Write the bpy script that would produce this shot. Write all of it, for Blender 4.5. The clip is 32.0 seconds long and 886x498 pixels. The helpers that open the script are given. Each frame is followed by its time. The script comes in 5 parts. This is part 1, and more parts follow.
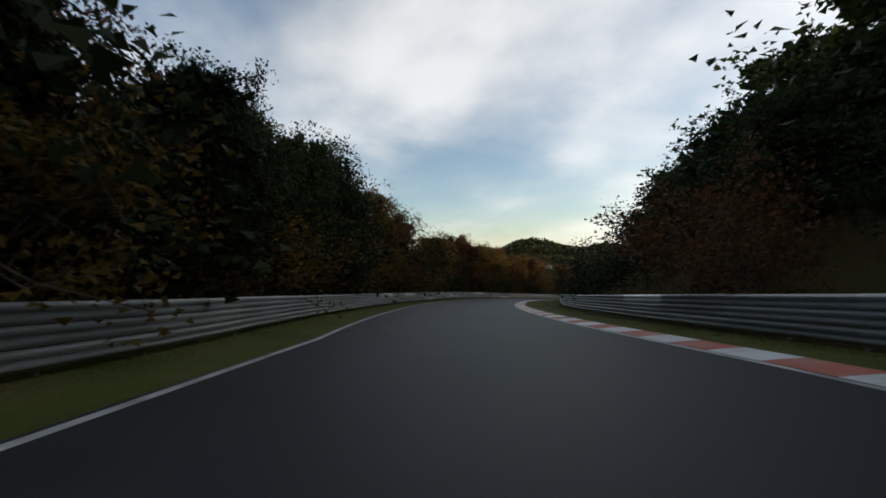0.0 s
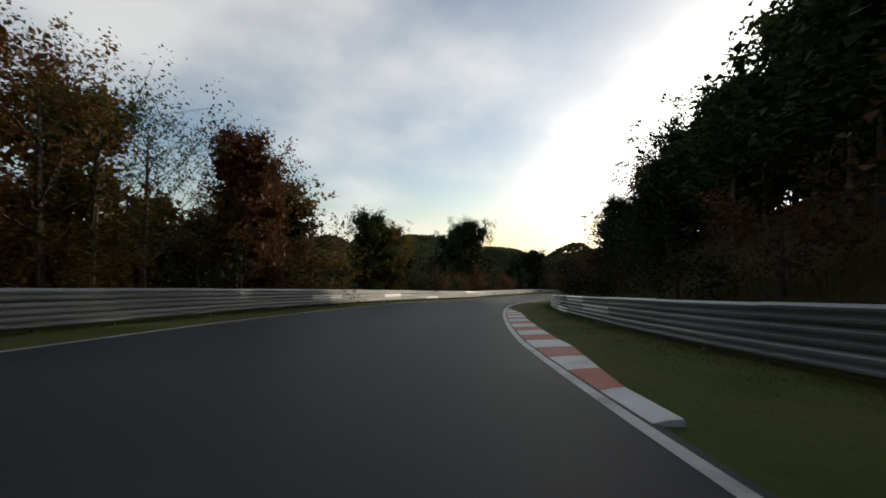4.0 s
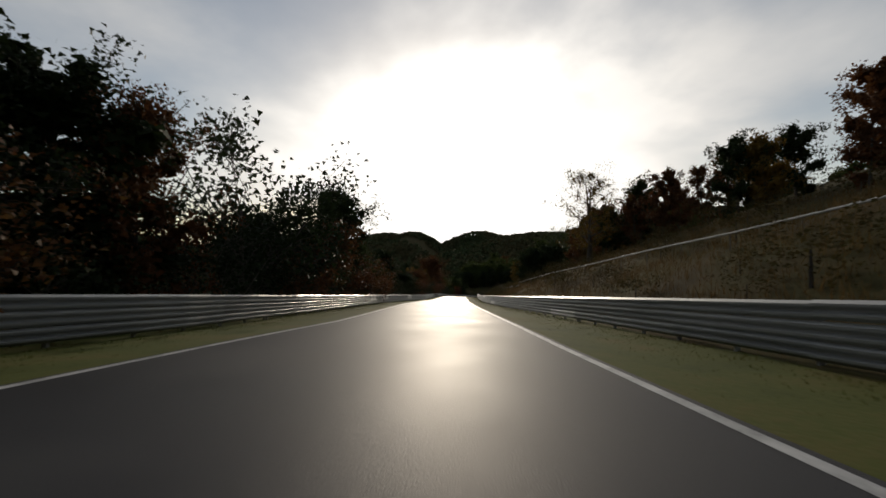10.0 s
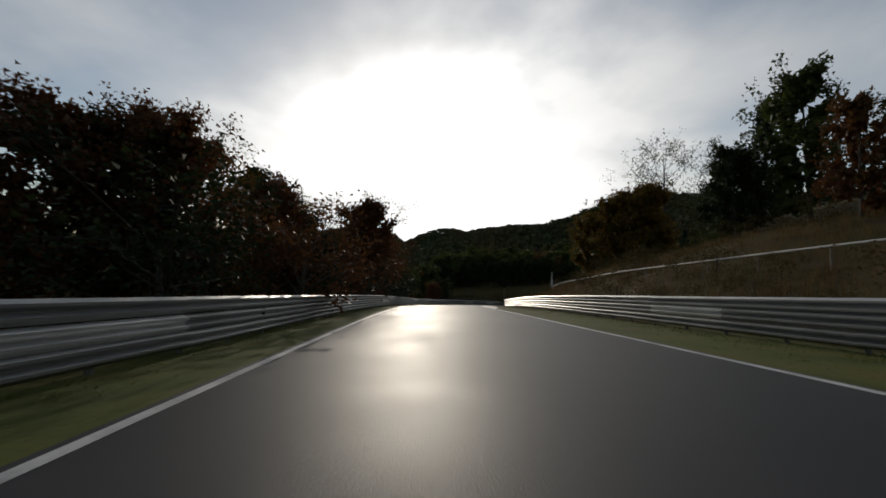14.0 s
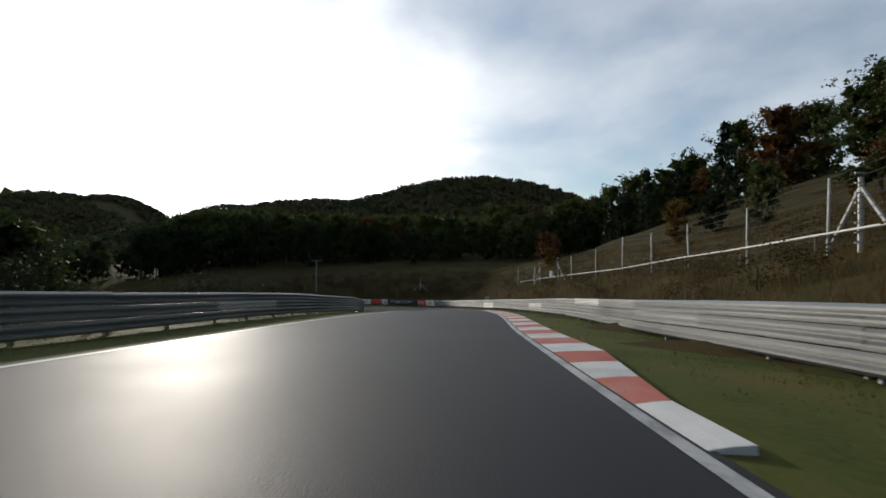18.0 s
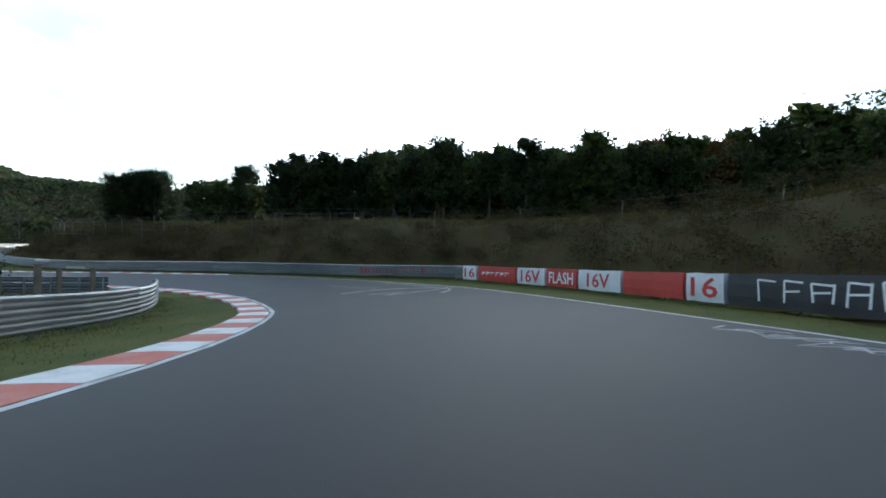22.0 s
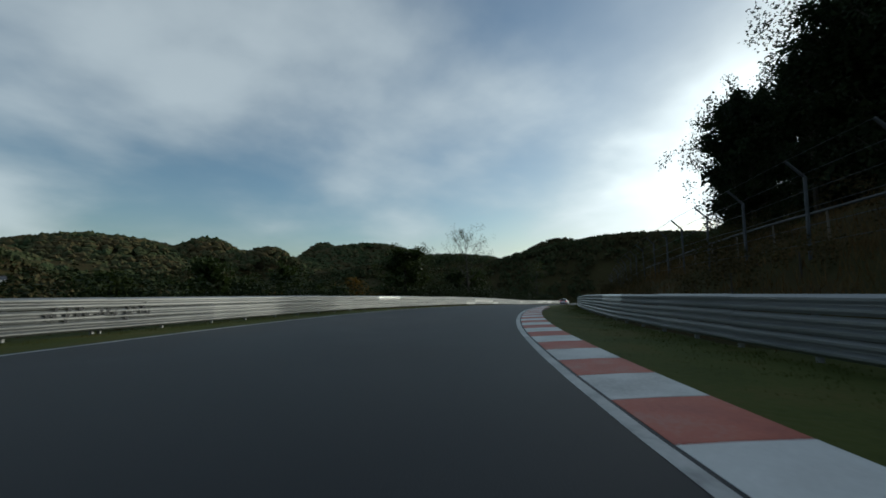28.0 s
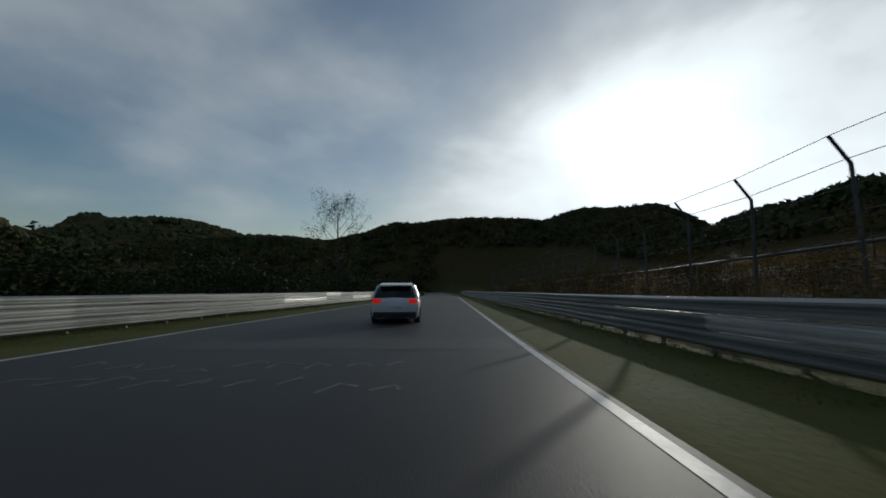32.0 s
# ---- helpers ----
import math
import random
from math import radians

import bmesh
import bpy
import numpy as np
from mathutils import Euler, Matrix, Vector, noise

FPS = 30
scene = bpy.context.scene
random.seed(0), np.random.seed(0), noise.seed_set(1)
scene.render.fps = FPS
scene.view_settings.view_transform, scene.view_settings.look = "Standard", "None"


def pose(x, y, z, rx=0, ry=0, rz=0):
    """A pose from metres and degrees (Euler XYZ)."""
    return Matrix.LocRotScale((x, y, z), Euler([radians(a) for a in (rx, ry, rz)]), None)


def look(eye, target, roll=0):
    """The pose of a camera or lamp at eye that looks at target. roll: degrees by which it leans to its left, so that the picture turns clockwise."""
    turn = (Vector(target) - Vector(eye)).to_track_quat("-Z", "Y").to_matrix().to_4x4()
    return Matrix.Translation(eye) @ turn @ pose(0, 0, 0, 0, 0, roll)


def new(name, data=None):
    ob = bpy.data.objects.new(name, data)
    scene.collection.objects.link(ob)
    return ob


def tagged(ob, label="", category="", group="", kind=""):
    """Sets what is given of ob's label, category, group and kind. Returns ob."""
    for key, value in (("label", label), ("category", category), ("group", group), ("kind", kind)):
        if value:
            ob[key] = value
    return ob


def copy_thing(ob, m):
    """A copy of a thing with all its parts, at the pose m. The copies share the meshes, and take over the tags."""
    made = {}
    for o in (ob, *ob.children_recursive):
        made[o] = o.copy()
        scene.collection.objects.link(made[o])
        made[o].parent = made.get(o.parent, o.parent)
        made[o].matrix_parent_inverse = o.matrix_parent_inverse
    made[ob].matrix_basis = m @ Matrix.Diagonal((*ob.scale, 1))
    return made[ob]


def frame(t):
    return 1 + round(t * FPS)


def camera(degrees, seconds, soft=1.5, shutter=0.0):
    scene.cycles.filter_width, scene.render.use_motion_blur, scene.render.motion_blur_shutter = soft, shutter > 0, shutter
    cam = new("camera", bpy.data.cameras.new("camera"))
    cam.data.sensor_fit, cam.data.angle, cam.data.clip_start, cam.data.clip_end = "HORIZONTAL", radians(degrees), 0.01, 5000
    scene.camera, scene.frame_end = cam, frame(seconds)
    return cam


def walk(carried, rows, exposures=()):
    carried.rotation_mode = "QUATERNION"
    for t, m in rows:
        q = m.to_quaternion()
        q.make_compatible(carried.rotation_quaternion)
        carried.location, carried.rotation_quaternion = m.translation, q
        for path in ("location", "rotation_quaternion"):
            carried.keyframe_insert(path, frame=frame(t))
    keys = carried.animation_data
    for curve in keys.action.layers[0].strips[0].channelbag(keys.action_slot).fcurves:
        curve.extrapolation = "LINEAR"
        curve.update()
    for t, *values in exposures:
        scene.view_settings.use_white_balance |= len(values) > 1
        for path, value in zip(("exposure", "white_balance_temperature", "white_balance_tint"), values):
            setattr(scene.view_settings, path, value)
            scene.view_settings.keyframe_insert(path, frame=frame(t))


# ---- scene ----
cam = camera(96.4, 32.0, soft=1.7, shutter=0.06)

# seconds, x, y, z, heading (left of +y), pitch, roll in degrees
DRIVE = [
    (0.0, 0.00, 0.00, 0.00, 0.00, 2.16, -0.57),
    (0.5, 0.37, 13.93, -1.05, -4.73, 2.08, -0.59),
    (1.0, 1.88, 27.65, -2.08, -9.39, 2.20, -0.46),
    (1.5, 4.50, 41.03, -3.06, -14.38, 2.44, -0.27),
    (2.0, 8.23, 53.94, -4.01, -19.48, 2.39, -0.11),
    (2.5, 12.99, 66.24, -4.97, -24.41, 2.09, -0.36),
    (3.0, 18.62, 77.73, -6.01, -29.44, 1.49, -0.23),
    (3.5, 24.90, 88.17, -7.06, -34.25, 1.55, 0.23),
    (4.0, 31.57, 97.42, -8.03, -38.94, 1.59, 0.77),
    (4.5, 38.59, 105.64, -8.91, -43.43, 2.01, 0.93),
    (5.0, 46.09, 113.24, -9.74, -47.05, 2.04, 0.51),
    (5.5, 54.19, 120.57, -10.59, -50.11, 1.92, 0.09),
    (6.0, 62.99, 127.69, -11.49, -53.34, 1.85, -0.23),
    (6.5, 72.56, 134.49, -12.42, -57.45, 2.01, -0.47),
    (7.0, 82.99, 140.69, -13.30, -62.58, 2.52, -0.41),
    (7.5, 94.23, 146.06, -14.11, -67.83, 2.90, -0.37),
    (8.0, 106.17, 150.43, -14.84, -73.50, 3.34, -0.33),
    (8.5, 118.63, 153.74, -15.54, -78.24, 3.32, 0.20),
    (9.0, 131.39, 156.19, -16.31, -81.35, 2.83, 0.96),
    (9.5, 144.32, 158.13, -17.23, -82.84, 2.01, 1.16),
    (10.0, 157.46, 159.95, -18.34, -82.73, 1.33, 0.42),
    (10.5, 170.91, 161.83, -19.58, -82.82, 1.10, -0.19),
    (11.0, 184.72, 163.77, -20.88, -82.78, 1.09, -0.50),
    (11.5, 198.79, 165.72, -22.19, -83.02, 1.23, -0.46),
    (12.0, 212.93, 167.60, -23.49, -83.39, 1.23, -0.13),
    (12.5, 226.94, 169.30, -24.80, -84.27, 1.02, -0.00),
    (13.0, 240.66, 170.73, -26.08, -85.35, 1.21, 0.19),
    (13.5, 254.09, 171.83, -27.26, -86.74, 1.65, 0.14),
    (14.0, 267.26, 172.61, -28.34, -87.91, 1.87, 0.07),
    (14.5, 280.21, 173.14, -29.37, -88.93, 1.88, 0.06),
    (15.0, 292.91, 173.41, -30.41, -90.16, 1.64, 0.08),
    (15.5, 305.29, 173.33, -31.51, -92.00, 1.12, 0.07),
    (16.0, 317.27, 172.80, -32.71, -94.63, 0.29, -0.11),
    (16.5, 328.79, 171.72, -33.99, -97.72, -0.05, -0.03),
    (17.0, 339.79, 169.94, -35.24, -102.14, 0.06, 0.32),
    (17.5, 350.22, 167.21, -36.44, -108.75, 0.24, 0.54),
    (18.0, 359.99, 163.36, -37.56, -115.69, 0.42, 0.55),
    (18.5, 369.12, 158.61, -38.65, -120.72, 0.36, 0.36),
    (19.0, 377.86, 153.61, -39.77, -120.35, -0.20, -0.28),
    (19.5, 386.47, 149.06, -40.98, -116.75, -1.03, 0.05),
    (20.0, 395.10, 145.36, -42.26, -110.93, -1.66, 0.73),
    (20.5, 403.82, 142.87, -43.62, -102.19, -2.45, 1.12),
    (21.0, 412.46, 141.71, -45.01, -93.98, -2.79, 2.37),
    (21.5, 420.71, 141.65, -46.36, -87.47, -2.78, 3.20),
    (22.0, 428.41, 142.79, -47.53, -76.36, -1.31, 2.78),
    (22.5, 435.36, 145.44, -48.44, -62.46, 0.49, 2.94),
    (23.0, 441.43, 149.33, -49.16, -52.91, 1.06, 1.99),
    (23.5, 446.37, 154.32, -49.74, -37.58, 2.38, 1.72),
    (24.0, 449.94, 160.45, -50.19, -24.16, 3.44, 1.53),
    (24.5, 452.08, 167.52, -50.55, -10.99, 3.89, 1.00),
    (25.0, 452.99, 175.37, -50.91, -3.84, 3.67, 0.45),
    (25.5, 453.43, 183.90, -51.34, -3.58, 3.45, 0.17),
    (26.0, 454.26, 193.05, -51.81, -8.09, 3.59, 0.04),
    (26.5, 456.05, 202.66, -52.24, -14.26, 4.22, -0.23),
    (27.0, 458.95, 212.52, -52.55, -20.02, 5.20, -1.00),
    (27.5, 462.97, 222.30, -52.72, -26.33, 5.81, -0.99),
    (28.0, 468.14, 231.74, -52.83, -32.75, 5.79, -0.47),
    (28.5, 474.54, 240.59, -52.94, -40.51, 5.96, -0.35),
    (29.0, 482.18, 248.72, -53.09, -47.32, 5.33, -0.37),
    (29.5, 490.76, 256.30, -53.35, -51.39, 4.94, -0.83),
    (30.0, 499.97, 263.64, -53.66, -53.20, 4.91, -0.85),
    (30.5, 509.67, 271.00, -54.00, -53.97, 4.70, -0.13),
    (31.0, 519.86, 278.52, -54.44, -54.59, 4.25, 0.13),
    (31.5, 530.56, 286.30, -54.95, -54.86, 4.19, -0.02),
    (32.0, 541.79, 294.37, -55.49, -55.27, 4.21, -0.01),
]


def drive_pose(x, y, z, yaw, pitch, roll):
    return Matrix.Translation((x, y, z)) @ pose(0, 0, 0, 0, 0, yaw) @ pose(0, 0, 0, 90 + pitch) @ pose(0, 0, 0, 0, 0, roll)


EXPOSURES = [(0, 0.45, 6600, 10), (4, 0.15, 6700, 10), (6.5, -0.1, 6800, 11), (9, -0.4, 6800, 11), (13, -0.6, 6500, 10), (16, -0.55, 6200, 10), (17.5, -0.25, 6100, 10), (19, 0.8, 6100, 8), (20, 1.1, 6000, 8), (21, 0.75, 5600, 6), (22.3, 1.6, 5500, 4), (23.2, 2.0, 5500, 4), (24, 1.4, 5300, 4), (24.5, 1.1, 5300, 4), (26.5, 0.1, 5700, -3), (29, -0.6, 5700, 2), (32, -0.95, 5800, 4)]
walk(cam, [(row[0], drive_pose(*row[1:])) for row in DRIVE], EXPOSURES)

# ---- world and sun ----
SUN_YAW, SUN_ELEV = 276.5, 11.8
sun_dir = Vector((-math.sin(radians(SUN_YAW)) * math.cos(radians(SUN_ELEV)), math.cos(radians(SUN_YAW)) * math.cos(radians(SUN_ELEV)), math.sin(radians(SUN_ELEV))))
world = bpy.data.worlds.new("sky")
scene.world = world
world.use_nodes = True


def build_sky():
    nt = world.node_tree
    nt.nodes.clear()
    out = nt.nodes.new("ShaderNodeOutputWorld")
    bg = nt.nodes.new("ShaderNodeBackground")
    bg.inputs[1].default_value = 0.14
    sky = nt.nodes.new("ShaderNodeTexSky")
    sky.sky_type = "NISHITA"
    sky.sun_disc = False
    sky.sun_elevation = radians(SUN_ELEV)
    sky.sun_rotation = math.atan2(sun_dir.x, sun_dir.y)
    sky.air_density, sky.dust_density, sky.ozone_density = 1.0, 1.1, 1.3
    co = nt.nodes.new("ShaderNodeTexCoord")
    sep = nt.nodes.new("ShaderNodeSeparateXYZ")
    nt.links.new(co.outputs["Generated"], sep.inputs[0])
    # clouds lie on a layer: direction divided by height
    up = nt.nodes.new("ShaderNodeMath")
    up.operation = "ADD"
    up.inputs[1].default_value = 0.3
    nt.links.new(sep.outputs[2], up.inputs[0])
    flat = nt.nodes.new("ShaderNodeVectorMath")
    flat.operation = "DIVIDE"
    comb = nt.nodes.new("ShaderNodeCombineXYZ")
    for i in range(3):
        nt.links.new(up.outputs[0], comb.inputs[i])
    nt.links.new(co.outputs["Generated"], flat.inputs[0])
    nt.links.new(comb.outputs[0], flat.inputs[1])
    noi = nt.nodes.new("ShaderNodeTexNoise")
    noi.inputs["Scale"].default_value = 1.25
    noi.inputs["Detail"].default_value = 7
    noi.inputs["Roughness"].default_value = 0.48
    noi.inputs["Distortion"].default_value = 0.1
    nt.links.new(flat.outputs[0], noi.inputs["Vector"])
    ramp = nt.nodes.new("ShaderNodeValToRGB")
    ramp.color_ramp.interpolation = "EASE"
    ramp.color_ramp.elements[0].position = 0.36
    ramp.color_ramp.elements[1].position = 0.74
    nt.links.new(noi.outputs[0], ramp.inputs[0])
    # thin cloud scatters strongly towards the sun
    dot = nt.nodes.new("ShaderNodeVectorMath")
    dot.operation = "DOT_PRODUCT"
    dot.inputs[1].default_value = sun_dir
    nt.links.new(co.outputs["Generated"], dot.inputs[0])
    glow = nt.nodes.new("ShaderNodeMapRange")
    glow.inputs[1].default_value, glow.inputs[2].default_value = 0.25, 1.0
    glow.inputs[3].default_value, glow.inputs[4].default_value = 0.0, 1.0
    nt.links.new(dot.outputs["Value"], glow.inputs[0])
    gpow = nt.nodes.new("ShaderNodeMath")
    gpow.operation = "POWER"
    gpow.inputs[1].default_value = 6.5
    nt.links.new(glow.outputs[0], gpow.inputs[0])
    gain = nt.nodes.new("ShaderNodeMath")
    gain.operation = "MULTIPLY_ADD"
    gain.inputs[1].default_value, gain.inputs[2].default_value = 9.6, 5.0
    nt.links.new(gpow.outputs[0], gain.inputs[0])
    thick = nt.nodes.new("ShaderNodeMapRange")
    thick.inputs[1].default_value, thick.inputs[2].default_value = 0.3, 0.7
    thick.inputs[3].default_value, thick.inputs[4].default_value = 0.8, 1.3
    nt.links.new(noi.outputs[0], thick.inputs[0])
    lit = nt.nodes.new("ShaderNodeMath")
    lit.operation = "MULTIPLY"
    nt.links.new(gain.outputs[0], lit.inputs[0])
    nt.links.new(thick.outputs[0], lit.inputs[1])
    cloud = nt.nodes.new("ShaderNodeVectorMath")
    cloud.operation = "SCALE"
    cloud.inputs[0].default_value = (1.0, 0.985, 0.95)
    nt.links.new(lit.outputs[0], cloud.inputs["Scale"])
    cover = nt.nodes.new("ShaderNodeMath")
    cover.operation = "MULTIPLY_ADD"
    cover.inputs[1].default_value, cover.use_clamp = 0.62, True
    nt.links.new(ramp.outputs[0], cover.inputs[0])
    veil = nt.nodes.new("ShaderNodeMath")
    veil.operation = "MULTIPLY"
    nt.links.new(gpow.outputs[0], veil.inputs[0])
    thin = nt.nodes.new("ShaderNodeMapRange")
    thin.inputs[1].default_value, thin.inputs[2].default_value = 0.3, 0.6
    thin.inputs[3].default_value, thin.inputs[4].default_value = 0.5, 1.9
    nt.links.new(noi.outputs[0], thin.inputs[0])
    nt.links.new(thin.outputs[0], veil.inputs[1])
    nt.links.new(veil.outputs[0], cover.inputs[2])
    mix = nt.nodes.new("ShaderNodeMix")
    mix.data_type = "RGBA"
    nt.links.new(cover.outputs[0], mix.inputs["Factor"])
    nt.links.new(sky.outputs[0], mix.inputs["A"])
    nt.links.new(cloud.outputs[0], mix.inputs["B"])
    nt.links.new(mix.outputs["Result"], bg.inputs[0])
    nt.links.new(bg.outputs[0], out.inputs[0])


build_sky()
sun = new("sun", bpy.data.lights.new("sun", "SUN"))
sun.data.energy, sun.data.angle, sun.data.color = 2.6, radians(0.6), (1.0, 0.88, 0.72)
sun.matrix_world = look(Vector((300, 150, 0)) + sun_dir * 400, (300, 150, 0))


# ---- the road's plan: centreline knots every 16 m, first knot at station -48 ----
ROAD_A = [(-0.7, -48.0, 2.49), (-0.5, -32.0, 1.29), (-0.2, -16.0, 0.08), (0.0, 0.0, -1.12), (0.5, 16.0, -2.32), (2.6, 31.9, -3.51), (6.2, 47.4, -4.65), (11.4, 62.5, -5.79), (18.2, 77.0, -7.06), (26.6, 90.7, -8.44), (36.4, 103.2, -9.78), (47.6, 114.7, -11.02), (59.7, 125.1, -12.28), (72.7, 134.5, -13.54), (86.5, 142.5, -14.69), (101.2, 148.8, -15.67), (116.6, 153.3, -16.55)]
ROAD_B = [(132.3, 156.3, -17.49), (148.1, 158.7, -18.65), (164.0, 160.9, -20.05), (179.8, 163.1, -21.54), (195.6, 165.3, -23.02), (211.5, 167.4, -24.48), (227.4, 169.4, -25.96), (243.3, 171.0, -27.44), (259.3, 172.2, -28.81), (275.2, 173.0, -30.1), (291.2, 173.4, -31.39), (307.2, 173.3, -32.81), (323.2, 172.3, -34.48), (339.0, 170.1, -36.28), (354.4, 165.7, -38.04), (368.8, 158.8, -39.74), (382.8, 150.9, -41.57)]
ROAD_C = [(397.4, 144.6, -43.74), (413.1, 141.7, -46.24), (429.0, 142.9, -48.73), (442.9, 150.6, -50.45), (451.2, 164.0, -51.5), (453.2, 179.8, -52.26), (454.7, 195.7, -53.06), (458.5, 211.3, -53.64), (464.8, 226.0, -53.88), (473.5, 239.3, -54.04), (484.5, 250.9, -54.28), (496.8, 261.2, -54.67), (509.5, 270.9, -55.12), (522.4, 280.4, -55.68), (535.4, 289.8, -56.3), (548.4, 299.1, -56.93)]
KNOTS = np.array(ROAD_A + ROAD_B + ROAD_C)
LAST = KNOTS[-1] - KNOTS[-2]
LAST = LAST / np.linalg.norm(LAST[:2]) * 16
KNOTS = np.vstack([KNOTS] + [KNOTS[-1] + LAST * k * np.array([1, 1, 0.8]) for k in range(1, 22)])


def spline(q):
    """Place on the line at knot number q."""
    q = np.clip(np.asarray(q, float), 0, len(KNOTS) - 1.001)
    k = q.astype(int)
    a = (q - k)[..., None]
    at = lambda n: KNOTS[np.clip(k + n, 0, len(KNOTS) - 1)]
    p, r, s, u = at(-1), at(0), at(1), at(2)
    return 0.5 * (2 * r + (s - p) * a + (2 * p - 5 * r + 4 * s - u) * a * a + (3 * r - p - 3 * s + u) * a**3)


ST = np.arange(-48, 1040, 1.0)
MID = spline((ST + 48) / 16)
TAN = np.gradient(MID[:, :2], axis=0)
TAN /= np.linalg.norm(TAN, axis=1)[:, None]
RIGHT = np.stack([TAN[:, 1], -TAN[:, 0]], 1)
TILT = np.interp(ST, [490, 515, 535, 560, 590], [0, 0.045, 0.045, 0.02, 0])


def table(text):
    rows = [tuple(map(float, w.split(":"))) for w in text.split()]
    return np.interp(ST, [w[0] for w in rows], [w[1] for w in rows])


# distances from the line to the road's edges and to the barriers, by station
EDGE_L = table("-48:-3.4 10:-3.5 36:-6 66:-7.5 92:-7.6 116:-7.8 140:-6.5 170:-5.1 183:-5.4 210:-8 236:-6.2 259:-4.8 266:-4.2 300:-4.3 340:-2.1 360:-2.6 406:-5.1 424:-6.5 445:-7.5 464:-6.2 486:-5 508:-4.7 518:-4.8 532:-4 544:-2.5 552:-2 565:-2.3 573:-2.9 588:-3.3 595:-5 609:-8.8 622:-9.6 640:-8.6 662:-7.8 686:-7 709:-7.6 740:-7.5 800:-4 1040:-4")
EDGE_R = table("-48:5.2 6:5 36:3.2 64:2.2 90:2 114:1.8 140:2.5 168:3.7 181:3.5 206:2.6 232:2.4 258:2.8 299:4.3 342:5.9 370:5 406:3.1 419:2.5 441:1.5 463:2 484:2.4 502:3.2 508:4.5 515:5.6 526:8 536:8.7 547:9.8 552:9.2 564:7.8 571:6.8 586:5.4 598:2.8 606:1.6 618:1.5 640:1.7 664:1.6 686:1.4 710:1.2 736:2 800:4 1040:4")
RAIL_L = table("-48:-6.2 9:-6.3 39:-9.8 70:-11.6 96:-11 120:-10.4 150:-8.8 172:-7.9 184:-9.6 214:-13 238:-10.8 261:-7.9 303:-8 341:-4.8 348:-4.6 370:-5.2 409:-7.6 420:-8.2 445:-10 464:-9 486:-8.6 510:-9.4 530:-9.6 542:-8.4 549:-6.4 556:-5 560:-5.2 566:-6.8 574:-8.6 584:-9.4 596:-12.4 612:-13 630:-12.8 645:-11.4 668:-11 690:-10.2 740:-11 800:-7 1040:-7")
RAIL_R = table("-48:8.4 10:8.2 40:7.5 72:7.6 92:6.8 114:5.8 130:5.7 168:7 181:6 206:5 233:6.4 258:6.5 301:6.8 343:8.8 370:8.6 409:7.8 420:6.6 441:5.7 463:6.1 484:6.2 502:6.3 513:8 527:11 538:12.8 545:14 552:14.6 558:11.6 566:9.6 574:9.6 586:9.4 600:8.6 616:7.6 632:6.2 650:5.7 662:5.7 682:5 708:4.7 734:5.6 800:7 1040:7")


def shift(values, s):
    return float(np.interp(s, ST, values))


def spot(s, la, up=0.0):
    """World place at a station and a distance to the right of the line, up metres above the road's plane."""
    x, y, z = (np.interp(s, ST, MID[:, i]) for i in range(3))
    rx, ry = np.interp(s, ST, RIGHT[:, 0]), np.interp(s, ST, RIGHT[:, 1])
    n = math.hypot(rx, ry)
    return Vector((x + rx / n * la, y + ry / n * la, z + float(np.interp(s, ST, TILT)) * la + up))


def turn_at(s):
    """Heading of the road, radians left of +y."""
    return math.atan2(-float(np.interp(s, ST, TAN[:, 0])), float(np.interp(s, ST, TAN[:, 1])))


# ---- the land ----
RISE_LA = np.array([0, 1.2, 6, 12, 24, 40, 60, 110, 200, 420, 800, 3000])
RISE_UP = np.array([0, 0.15, 2.6, 5.4, 9.6, 15, 22, 34, 44, 80, 130, 160])
FALL_LA = np.array([0, 2, 8, 20, 45, 90, 200, 500, 3000])
BANK_LA = np.array([0, 1, 4, 9, 20, 45, 60, 110, 200, 420, 800, 3000])
BANK_UP = np.array([0, 0.3, 2.4, 5, 6.4, 8.2, 9, 12, 18, 45, 100, 150])
FALL_UP = np.array([0, -0.1, -1.2, -4, -9, -16, -26, -40, -60])
# far hills: x, y, top, half widths
HILLS = [
    (86, 1064, 36, 198, 223), (611, 1148, 36, 70, 80), (1118, 789, 42, 123, 67), (1155, 433, 39, 179, 125), (180, 798, 42, 106, 90),
    (500, 1219, 54, 92, 119), (830, 1547, 94, 66, 247), (956, 1401, 84, 263, 180), (321, 1218, 50, 210, 163), (522, 1400, 48, 320, 147),
    (1241, 376, 46, 277, 85), (1084, 606, 26, 224, 258), (692, 1277, 16, 195, 122), (1112, 1148, 37, 320, 184), (1401, 200, 60, 157, 142),
    (956, 60, 26, 228, 197), (846, -151, 61, 122, 230), (868, 185, -4, 174, 104),
]


